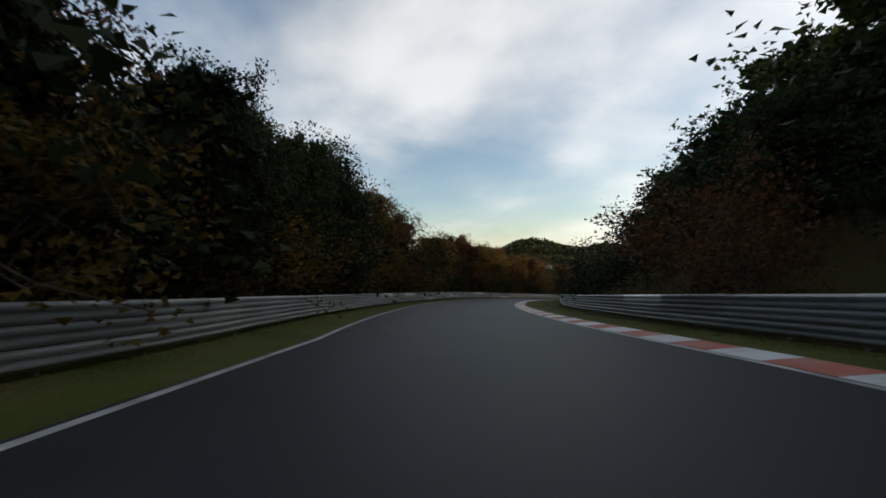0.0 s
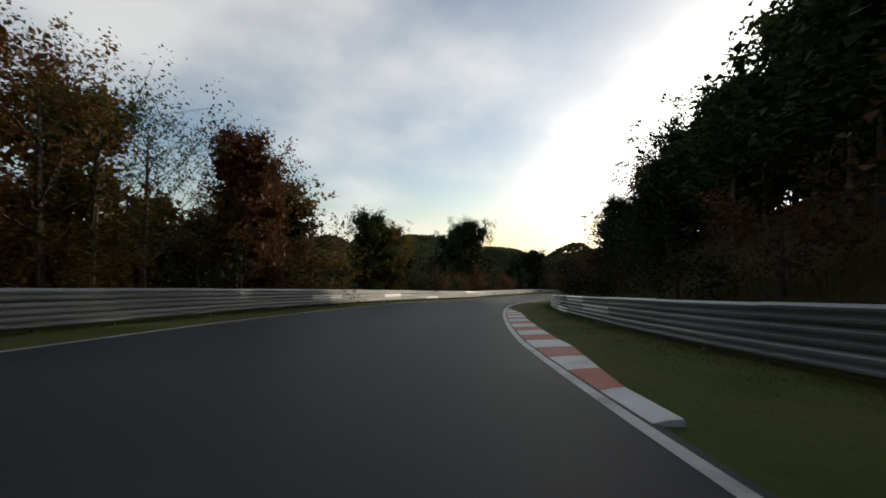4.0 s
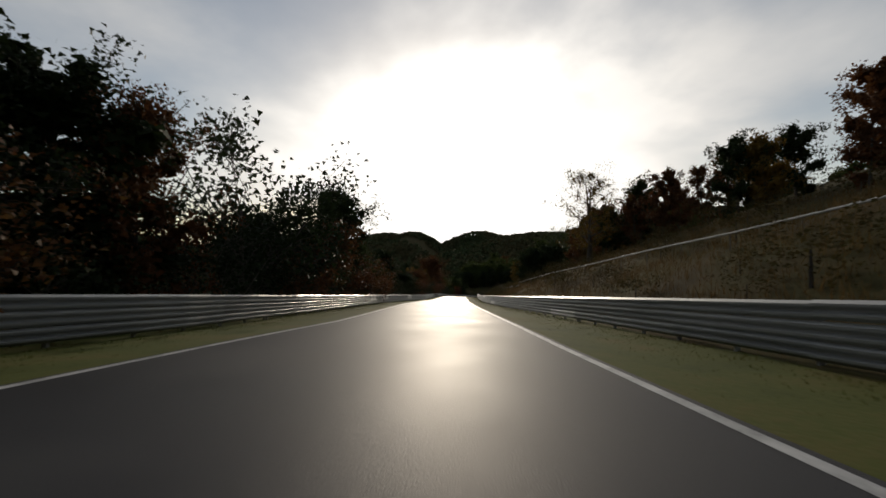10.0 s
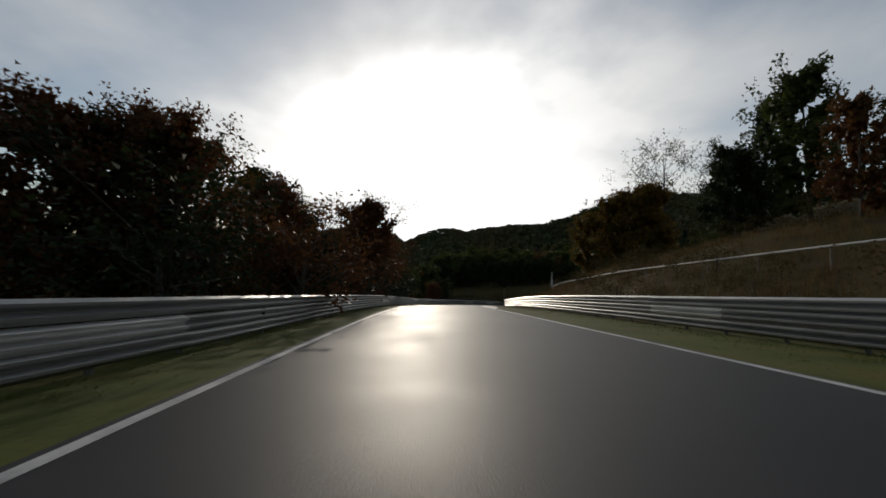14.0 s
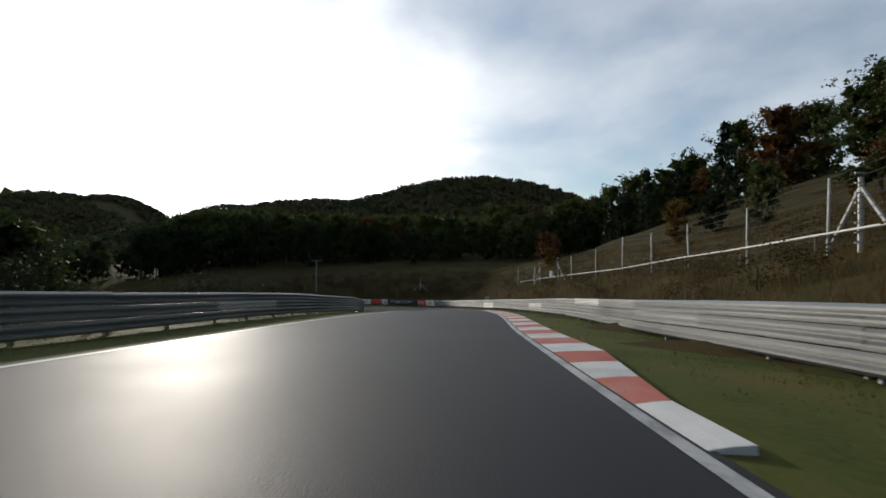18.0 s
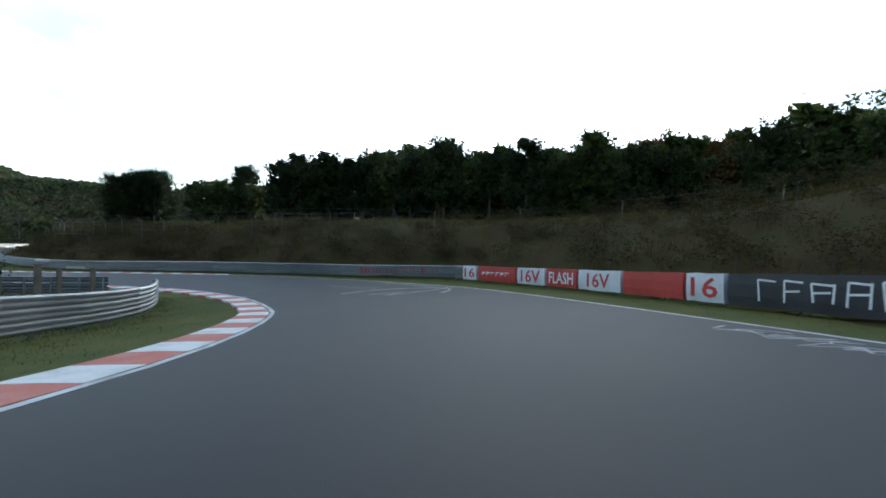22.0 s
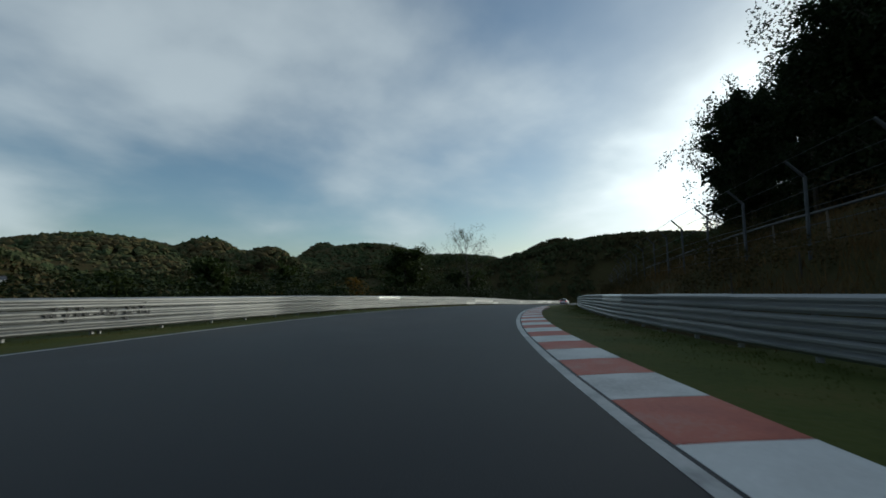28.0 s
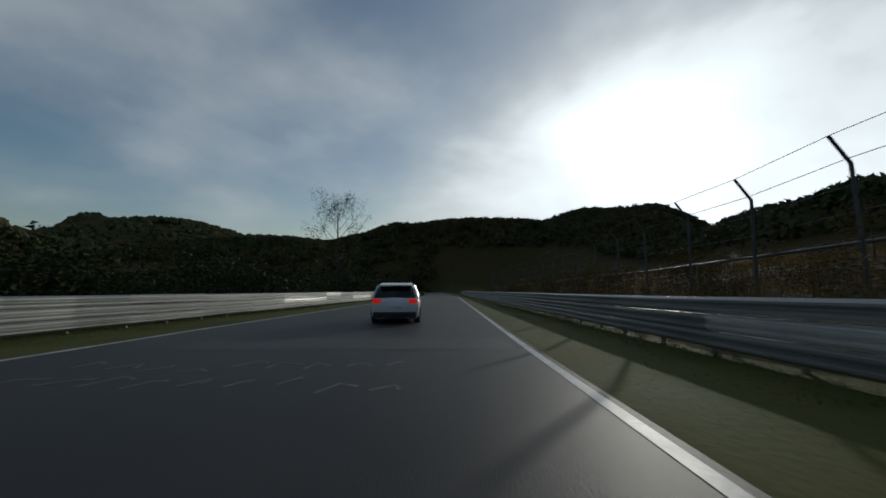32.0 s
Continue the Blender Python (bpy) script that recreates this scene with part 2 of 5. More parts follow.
def land(x, y):
    """Height of the ground at arrays x, y."""
    x, y = np.asarray(x, float), np.asarray(y, float)
    shape = x.shape
    x, y = x.ravel(), y.ravel()
    idx = np.empty(len(x), int)
    for a in range(0, len(x), 4000):
        d = (x[a:a + 4000, None] - MID[None, ::2, 0]) ** 2 + (y[a:a + 4000, None] - MID[None, ::2, 1]) ** 2
        idx[a:a + 4000] = d.argmin(1) * 2
    dx, dy = x - MID[idx, 0], y - MID[idx, 1]
    far = np.hypot(dx, dy)
    side = np.sign(dx * RIGHT[idx, 0] + dy * RIGHT[idx, 1])
    la = far * side
    base = MID[idx, 2]
    flat = base + TILT[idx] * np.clip(la, -14, 17)
    out_r = np.maximum(la - RAIL_R[idx] - 0.8, 0)
    out_l = np.maximum(RAIL_L[idx] - 0.8 - la, 0)
    s = ST[idx]
    steep = np.interp(s, [0, 100, 160, 240, 300, 360, 430, 500, 530, 560, 600, 660, 740, 800], [1.3, 1.3, 1.1, 1.1, 1.0, 0.75, 0.95, 0.95, 0.8, 0.85, 1.0, 0.9, 0.5, 0.35])
    bank = np.interp(s, [680, 725, 745, 800], [1, 0.68, 0.48, 0.42])
    shelf = np.interp(s, [512, 530, 590, 640, 720, 790], [0, 1, 1, 0.8, 0.75, 0.4])
    z = flat - 0.22
    z = np.where(out_r > 0, flat - 0.12 + np.interp(out_r, RISE_LA, RISE_UP) * steep * (1 - shelf) + np.interp(out_r, BANK_LA, BANK_UP) * shelf * bank, z)
    z = np.where(out_l > 0, flat - 0.12 + np.interp(out_l, FALL_LA, FALL_UP), z)
    rough = np.array([noise.noise(Vector((a * 0.09, b * 0.09, 0))) + 0.5 * noise.noise(Vector((a * 0.31, b * 0.31, 3))) for a, b in zip(x, y)])
    z += rough * np.clip(np.maximum(out_r, out_l) * 0.08, 0, 0.7)
    for hx, hy, top, wx, wy in HILLS:
        bump = np.exp(-((x - hx) / wx) ** 2 / 2 - ((y - hy) / wy) ** 2 / 2)
        up = -75 + (top + 75) * bump
        w = np.clip((far - 70) / 120, 0, 1)
        z = np.where(up > z, z + (up - z) * w, z)
    return z.reshape(shape)
# ---- materials ----
def material(name, colours, scale=6.0, rough=0.7, bump=0.15, metal=0.0, fine=60.0, per_object=0.0, island=0.0, spec=0.5, detail=6.0, stretch=(1, 1, 1), rough_var=0.1, trans=0.0):
    """A surface whose colour wanders between the given ones at two scales."""
    m = bpy.data.materials.new(name)
    m.use_nodes = True
    nt = m.node_tree
    b = nt.nodes["Principled BSDF"]
    co = nt.nodes.new("ShaderNodeTexCoord")
    mp = nt.nodes.new("ShaderNodeMapping")
    mp.inputs["Scale"].default_value = stretch
    geo = nt.nodes.new("ShaderNodeNewGeometry")
    nt.links.new(geo.outputs["Position"], mp.inputs[0])
    n1 = nt.nodes.new("ShaderNodeTexNoise")
    n1.inputs["Scale"].default_value, n1.inputs["Detail"].default_value = scale, detail
    n2 = nt.nodes.new("ShaderNodeTexNoise")
    n2.inputs["Scale"].default_value, n2.inputs["Detail"].default_value = fine, 3
    for n in (n1, n2):
        nt.links.new(mp.outputs[0], n.inputs["Vector"])
    add = nt.nodes.new("ShaderNodeMath")
    add.operation = "MULTIPLY_ADD"
    add.inputs[1].default_value = 0.35
    nt.links.new(n2.outputs[0], add.inputs[0])
    nt.links.new(n1.outputs[0], add.inputs[2])
    last = add
    for amount, node, socket in ((per_object, "ShaderNodeObjectInfo", "Random"), (island, "ShaderNodeNewGeometry", "Random Per Island")):
        if amount:
            src = nt.nodes.new(node)
            more = nt.nodes.new("ShaderNodeMath")
            more.operation = "MULTIPLY_ADD"
            more.inputs[1].default_value = amount
            nt.links.new(src.outputs[socket], more.inputs[0])
            nt.links.new(last.outputs[0], more.inputs[2])
            last = more
    ramp = nt.nodes.new("ShaderNodeValToRGB")
    lo, hi = 0.42, 0.92 + per_object + island
    els = ramp.color_ramp.elements
    while len(els) < len(colours):
        els.new(0.5)
    for i, c in enumerate(colours):
        els[i].position = min(1.0, (lo + (hi - lo) * i / max(1, len(colours) - 1)) / max(1.0, hi))
        els[i].color = (*c, 1)
    sc = nt.nodes.new("ShaderNodeMath")
    sc.operation = "MULTIPLY"
    sc.inputs[1].default_value = 1 / max(1.0, hi)
    nt.links.new(last.outputs[0], sc.inputs[0])
    nt.links.new(sc.outputs[0], ramp.inputs[0])
    nt.links.new(ramp.outputs[0], b.inputs["Base Color"])
    b.inputs["Metallic"].default_value = metal
    b.inputs["Specular IOR Level"].default_value = spec
    rr = nt.nodes.new("ShaderNodeMapRange")
    rr.inputs[3].default_value, rr.inputs[4].default_value = rough - rough_var, rough + rough_var
    nt.links.new(n1.outputs[0], rr.inputs[0])
    nt.links.new(rr.outputs[0], b.inputs["Roughness"])
    if bump:
        bp = nt.nodes.new("ShaderNodeBump")
        bp.inputs["Strength"].default_value = bump
        bp.inputs["Distance"].default_value = 0.02
        nt.links.new(n2.outputs[0], bp.inputs["Height"])
        nt.links.new(bp.outputs[0], b.inputs["Normal"])
    if trans:
        # leaves let light through
        tr = nt.nodes.new("ShaderNodeBsdfTranslucent")
        nt.links.new(ramp.outputs[0], tr.inputs[0])
        mx = nt.nodes.new("ShaderNodeMixShader")
        mx.inputs[0].default_value = trans
        nt.links.new(b.outputs[0], mx.inputs[1])
        nt.links.new(tr.outputs[0], mx.inputs[2])
        nt.links.new(mx.outputs[0], nt.nodes["Material Output"].inputs[0])
    return m


ASPHALT = material("asphalt", [(0.016, 0.016, 0.018), (0.026, 0.026, 0.028), (0.042, 0.041, 0.04)], 0.35, 0.58, 0.25, fine=70, spec=0.18)
PATCH = material("asphalt_patch", [(0.03, 0.03, 0.032), (0.05, 0.049, 0.047)], 0.8, 0.6, 0.25, fine=60, spec=0.21)
GRASS = material("grass", [(0.042, 0.052, 0.011), (0.068, 0.078, 0.018), (0.1, 0.083, 0.027)], 0.5, 0.9, 0.6, fine=9, spec=0.08)
LAND = material("hillside", [(0.026, 0.022, 0.01), (0.055, 0.04, 0.017), (0.046, 0.043, 0.016), (0.08, 0.055, 0.025)], 0.22, 0.95, 0.9, fine=4, spec=0.04)
LINE = material("road_paint", [(0.16, 0.16, 0.155), (0.38, 0.375, 0.36), (0.52, 0.51, 0.49)], 1.5, 0.55, 0.1, fine=18)
KERB_RED = material("kerb_red", [(0.26, 0.05, 0.03), (0.4, 0.095, 0.055), (0.37, 0.22, 0.18)], 1.6, 0.65, 0.25, fine=22, per_object=0.15)
KERB_WHITE = material("kerb_white", [(0.3, 0.29, 0.27), (0.55, 0.54, 0.51), (0.66, 0.65, 0.62)], 1.2, 0.6, 0.2, fine=22, per_object=0.15)
KERB_FADED = material("kerb_faded", [(0.3, 0.13, 0.1), (0.4, 0.28, 0.25), (0.5, 0.46, 0.43)], 1.6, 0.65, 0.2, fine=22, per_object=0.2)
CONCRETE = material("concrete", [(0.26, 0.25, 0.23), (0.42, 0.4, 0.37)], 0.8, 0.8, 0.3, fine=25)
ZINC = material("galvanised_steel", [(0.165, 0.1705, 0.1705), (0.253, 0.2585, 0.253), (0.319, 0.319, 0.308)], 0.45, 0.42, 0.06, metal=0.65, fine=14, per_object=0.45)
ZINC_NEW = material("new_steel", [(0.496, 0.496, 0.48), (0.624, 0.624, 0.608)], 0.6, 0.35, 0.05, metal=0.7, fine=12)
POST = material("post_steel", [(0.2, 0.2, 0.19), (0.36, 0.36, 0.35)], 1.5, 0.55, 0.1, metal=0.6, fine=20)
DARK = material("dark_steel", [(0.05, 0.05, 0.05), (0.1, 0.1, 0.1)], 2, 0.6, 0.1, metal=0.4)
WOODPOST = material("weathered_wood", [(0.11, 0.085, 0.06), (0.22, 0.18, 0.13)], 2, 0.85, 0.4, fine=30)
BARK = material("bark", [(0.03, 0.024, 0.018), (0.085, 0.068, 0.05)], 1.2, 0.95, 0.9, fine=12, stretch=(1, 1, 0.3))
LEAF_GREEN = material("leaf_green", [(0.0187, 0.0306, 0.0076), (0.0425, 0.0595, 0.0136), (0.0723, 0.0765, 0.017)], 0.2, 0.6, 0, per_object=0.4, island=0.3, spec=0.12, trans=0.3)
LEAF_GOLD = material("leaf_gold", [(0.056, 0.044, 0.008), (0.136, 0.08, 0.0144), (0.192, 0.104, 0.016)], 0.2, 0.6, 0, per_object=0.4, island=0.35, spec=0.12, trans=0.35)
LEAF_RUST = material("leaf_rust", [(0.048, 0.0224, 0.0096), (0.112, 0.044, 0.016), (0.08, 0.06, 0.016)], 0.2, 0.6, 0, per_object=0.4, island=0.35, spec=0.12, trans=0.3)
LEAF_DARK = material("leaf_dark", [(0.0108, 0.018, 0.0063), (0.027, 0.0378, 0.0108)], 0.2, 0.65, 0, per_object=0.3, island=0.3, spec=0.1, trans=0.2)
NEEDLE = material("needles", [(0.008, 0.018, 0.008), (0.022, 0.038, 0.014)], 0.3, 0.65, 0, per_object=0.2, island=0.3, spec=0.2, trans=0.1)
WOODS = material("far_woods", [(0.028, 0.042, 0.02), (0.048, 0.064, 0.028), (0.066, 0.07, 0.033), (0.095, 0.07, 0.034), (0.052, 0.068, 0.03)], 0.012, 0.95, 0, fine=0.3, island=0.3, spec=0.02)
BRAMBLE = material("bramble", [(0.028, 0.024, 0.01), (0.065, 0.046, 0.019), (0.055, 0.05, 0.017), (0.085, 0.05, 0.022)], 0.15, 0.85, 0, fine=2, island=0.5, spec=0.08, trans=0.25)
BRUSH = material("dry_brush", [(0.06, 0.04, 0.016), (0.14, 0.086, 0.034), (0.105, 0.085, 0.03)], 0.12, 0.9, 0, fine=2, island=0.5, spec=0.1, trans=0.3)


def part(name, bm, mat, parent, label=""):
    """Links a bmesh as one mesh object under a thing or a part."""
    me = bpy.data.meshes.new(name)
    bm.to_mesh(me)
    bm.free()
    me.materials.append(mat)
    ob = new(name, me)
    ob.parent = parent
    if label:
        tagged(ob, label)
    return ob


def mesh_thing(name, verts, faces, mat, smooth=False):
    me = bpy.data.meshes.new(name)
    me.from_pydata([tuple(v) for v in verts], [], faces)
    me.materials.append(mat)
    if smooth:
        me.shade_smooth()
    return new(name, me)


def mesh_part(name, verts, faces, mat, parent, label="", smooth=False):
    ob = mesh_thing(name, verts, faces, mat, smooth)
    ob.parent = parent
    if label:
        tagged(ob, label)
    return ob


def box_bm(x0, x1, y0, y1, z0, z1, bevel=0.0):
    bm = bmesh.new()
    bmesh.ops.create_cube(bm, size=1)
    for v in bm.verts:
        v.co = ((x0 + x1) / 2 + v.co.x * (x1 - x0), (y0 + y1) / 2 + v.co.y * (y1 - y0), (z0 + z1) / 2 + v.co.z * (z1 - z0))
    if bevel:
        bmesh.ops.bevel(bm, geom=bm.edges[:], offset=bevel, segments=2, affect="EDGES", profile=0.7)
    return bm


def tube(points, radii, sides=6):
    """Verts and faces of a tapered tube along points."""
    verts, faces = [], []
    points = [Vector(p) for p in points]
    for i, p in enumerate(points):
        d = (points[min(i + 1, len(points) - 1)] - points[max(i - 1, 0)]).normalized()
        a = d.cross(Vector((0.31, 0.95, 0.07))).normalized()
        b = d.cross(a)
        for k in range(sides):
            w = 2 * math.pi * k / sides
            verts.append(p + (a * math.cos(w) + b * math.sin(w)) * radii[i])
    for i in range(len(points) - 1):
        for k in range(sides):
            n = (k + 1) % sides
            faces.append((i * sides + k, i * sides + n, (i + 1) * sides + n, (i + 1) * sides + k))
    faces.append(tuple(range(sides))[::-1])
    faces.append(tuple((len(points) - 1) * sides + k for k in range(sides)))
    return verts, faces


def merge(chunks):
    verts, faces = [], []
    for v, f in chunks:
        n = len(verts)
        verts += v
        faces += [tuple(i + n for i in q) for q in f]
    return verts, faces


# ---- ground, road and verges ----
def axis(lo, hi, step, reach):
    mid = list(np.arange(lo, hi + step, step))
    low, high, d = [lo], [mid[-1]], step
    while low[-1] > lo - reach:
        d *= 1.22
        low.append(low[-1] - d)
        high.append(high[-1] + d)
    return np.array(low[:0:-1] + mid + high[1:])


def build_ground():
    xs, ys = axis(-60, 720, 4.0, 3600), axis(-60, 420, 4.0, 3600)
    gx, gy = np.meshgrid(xs, ys)
    gz = land(gx, gy)
    verts = np.stack([gx, gy, gz], -1).reshape(-1, 3)
    w = len(xs)
    i = (np.arange(len(ys) - 1)[:, None] * w + np.arange(w - 1)).ravel()
    faces = np.stack([i, i + 1, i + w + 1, i + w], 1).tolist()
    ob = mesh_thing("ground", verts.tolist(), faces, LAND, True)
    return tagged(ob, "hilly ground with dry autumn grass and brush beside the track", "ground", kind="structure")


ground = build_ground()


def ribbon(name, s0, s1, step, left, right, up_l, up_r, mat, cuts=1, thick=0.0):
    """A strip along the road between two offsets (arrays by station or numbers)."""
    n = max(2, int(round((s1 - s0) / step)) + 1)
    verts, faces = [], []
    for s in np.linspace(s0, s1, n):
        a = shift(left, s) if isinstance(left, np.ndarray) else left
        b = shift(right, s) if isinstance(right, np.ndarray) else right
        for c in range(cuts + 1):
            f = c / cuts
            verts.append(spot(s, a + (b - a) * f, up_l + (up_r - up_l) * f))
    w = cuts + 1
    for i in range(n - 1):
        for c in range(cuts):
            faces.append((i * w + c, i * w + c + 1, (i + 1) * w + c + 1, (i + 1) * w + c))
    return mesh_thing(name, verts, faces, mat, True)


road = tagged(ribbon("road", -48, 1030, 2, EDGE_L - 0.05, EDGE_R + 0.05, 0, 0, ASPHALT, 6), "dark worn asphalt racing road", "road", kind="structure")
tagged(ribbon("verge_left", -48, 1030, 2, RAIL_L - 2.2, EDGE_L, -0.13, -0.02, GRASS, 3), "strip of short grass beside the asphalt", "grass verge", kind="structure")
tagged(ribbon("verge_right", -48, 1030, 2, EDGE_R, RAIL_R + 2.2, -0.02, -0.13, GRASS, 3), "strip of short grass beside the asphalt", "grass verge", kind="structure")
for name, edge, a, b in (("edge_line_left", EDGE_L, 0.05, 0.2), ("edge_line_right", EDGE_R, -0.2, -0.05)):
    tagged(ribbon(name, -48, 800, 2, edge + a, edge + b, 0.005, 0.005, LINE), "worn white edge line painted on asphalt", "road marking", kind="structure")


# ---- kerbs: red and white concrete blocks ----
def kerb(edge, side, s0, s1, width, step=1.25, rise=0.05, label="worn red and white painted concrete kerb along the asphalt", red=KERB_RED):
    base = tagged(new("kerb"), label, "kerb")
    base.location = spot((s0 + s1) / 2, shift(edge, (s0 + s1) / 2))
    shift_back = -base.location
    n = int((s1 - s0) / step)
    for i in range(n):
        a, b = s0 + i * step + 0.01, s0 + (i + 1) * step - 0.01
        verts = []
        for s in (a, b):
            e = shift(edge, s)
            fade = min(1.0, (s - s0 + 1) / 6, (s1 - s + 1) / 6)
            w = width * max(0.35, fade)
            for o, z in ((0.0, 0.006), (w * 0.5, rise * 0.7), (w, rise), (w + 0.03, -0.12), (0.0, -0.12)):
                verts.append(spot(s, e + side * o, z) + shift_back)
        k = 5
        faces = [(j, (j + 1) % k, k + (j + 1) % k, k + j) for j in range(k)] + [tuple(range(k))[::-1], tuple(range(k, 2 * k))]
        mesh_part("kerb_block", verts, faces, red if i % 2 else KERB_WHITE, base)
    return base


kerb(EDGE_R, 1, -6, 84, 0.75)
kerb(EDGE_R, 1, 108, 132, 0.8)
kerb(EDGE_R, 1, 392, 451, 0.9, label="faded pinkish and white concrete kerb along the asphalt", red=KERB_FADED)
kerb(EDGE_R, 1, 457, 492, 1.0)
kerb(EDGE_L, -1, 528, 580, 1.0)
kerb(EDGE_R, 1, 568, 606, 0.5)
kerb(EDGE_R, 1, 600, 676, 1.0)


# ---- barriers: three corrugated beams on posts ----
PROFILE = [(0.0, -0.166), (0.02, -0.166), (0.085, -0.108), (0.085, -0.066), (0.012, -0.012), (0.012, 0.012), (0.085, 0.066), (0.085, 0.108), (0.02, 0.166), (0.0, 0.166)]


def beam(a, b, offsets, side, z, mat, parent, back):
    """One corrugated beam between two stations; side is +1 for a barrier on the right."""
    verts, faces = [], []
    k = len(PROFILE)
    stations = np.linspace(a, b, 3)
    for s in stations:
        la = shift(offsets, s)
        for off in (0.0, 0.012):
            for depth, up in PROFILE:
                verts.append(spot(s, la - side * (depth - off + 0.06), z + up) + back)
    for i in range(len(stations) - 1):
        p, q = i * 2 * k, (i + 1) * 2 * k
        for j in range(k - 1):
            faces.append((p + j, p + j + 1, q + j + 1, q + j))
            faces.append((p + k + j, q + k + j, q + k + j + 1, p + k + j + 1))
        faces.append((p, q, q + k, p + k))
        faces.append((p + k - 1, p + 2 * k - 1, q + 2 * k - 1, q + k - 1))
    return mesh_part("beam", verts, faces, mat, parent, smooth=False)


def guardrail(offsets, side, s0, s1, beams=3, bright=()):
    base = tagged(new("guardrail"), "grey galvanised triple-beam steel crash barrier on posts", "crash barrier", "crash barriers along the track")
    base.location = spot(s0, shift(offsets, s0))
    back = -base.location
    n = max(1, int(round((s1 - s0) / 4)))
    for i in range(n):
        a, b = s0 + (s1 - s0) * i / n, s0 + (s1 - s0) * (i + 1) / n
        for j in range(beams):
            fresh = random.random() < 0.06
            beam(a, b + 0.08, offsets, side, 0.2 + 0.345 * j + random.uniform(-0.01, 0.01), ZINC_NEW if fresh else ZINC, base, back)
        for s in ((a + 0.1, (a + b) / 2) if i < n - 1 else (a + 0.1, (a + b) / 2, b - 0.1)):
            la = shift(offsets, s) + side * 0.07
            c = spot(s, la) + back
            h = turn_at(s)
            bm = box_bm(-0.05, 0.05, -0.03, 0.03, -0.5, 0.345 * beams - 0.01)
            bmesh.ops.transform(bm, matrix=Matrix.Translation(c) @ Matrix.Rotation(h, 4, "Z"), verts=bm.verts)
            part("post", bm, POST, base)
    return base


for s in np.arange(-36, 500, 16):
    guardrail(RAIL_L, -1, s, s + 16)
for s in (508, 524, 540):
    guardrail(RAIL_L, -1, s, min(s + 16, 557))
for s in np.arange(562, 830, 16):
    guardrail(RAIL_L, -1, s, s + 16)
for s in np.arange(-36, 524, 16):
    guardrail(RAIL_R, 1, s, s + 16)
for s in np.arange(524, 830, 16):
    guardrail(RAIL_R, 1, s, s + 16)


# ---- trees ----
def leaves_at(at, size, rng):
    """A small pointed leaf at each place."""
    count = len(at)
    u = rng.normal(0, 1, (count, 3))
    u /= np.linalg.norm(u, axis=1)[:, None]
    v = np.cross(u, rng.normal(0, 1, (count, 3)))
    v /= np.linalg.norm(v, axis=1)[:, None]
    sz = size * (0.55 + 0.9 * rng.random(count))[:, None]
    p = np.stack([at - u * sz, at + u * sz * 0.7 + v * sz * 0.75, at + u * sz * 0.7 - v * sz * 0.75], 1).reshape(-1, 3)
    q = np.arange(count) * 3
    return p, np.stack([q, q + 1, q + 2], 1)


def around(centres, radius, count, rng):
    """Places clustered round twig ends, thinner outwards."""
    cs = np.array([tuple(c) for c in centres])
    heavy = rng.random(len(cs)) ** 0.6 + 0.15
    pick = rng.choice(len(cs), count, p=heavy / heavy.sum())
    off = rng.normal(0, 1, (count, 3))
    off /= np.linalg.norm(off, axis=1)[:, None]
    off *= (rng.random(count) ** 0.6)[:, None] * radius * (0.6 + 0.8 * heavy[pick])[:, None]
    return cs[pick] + off


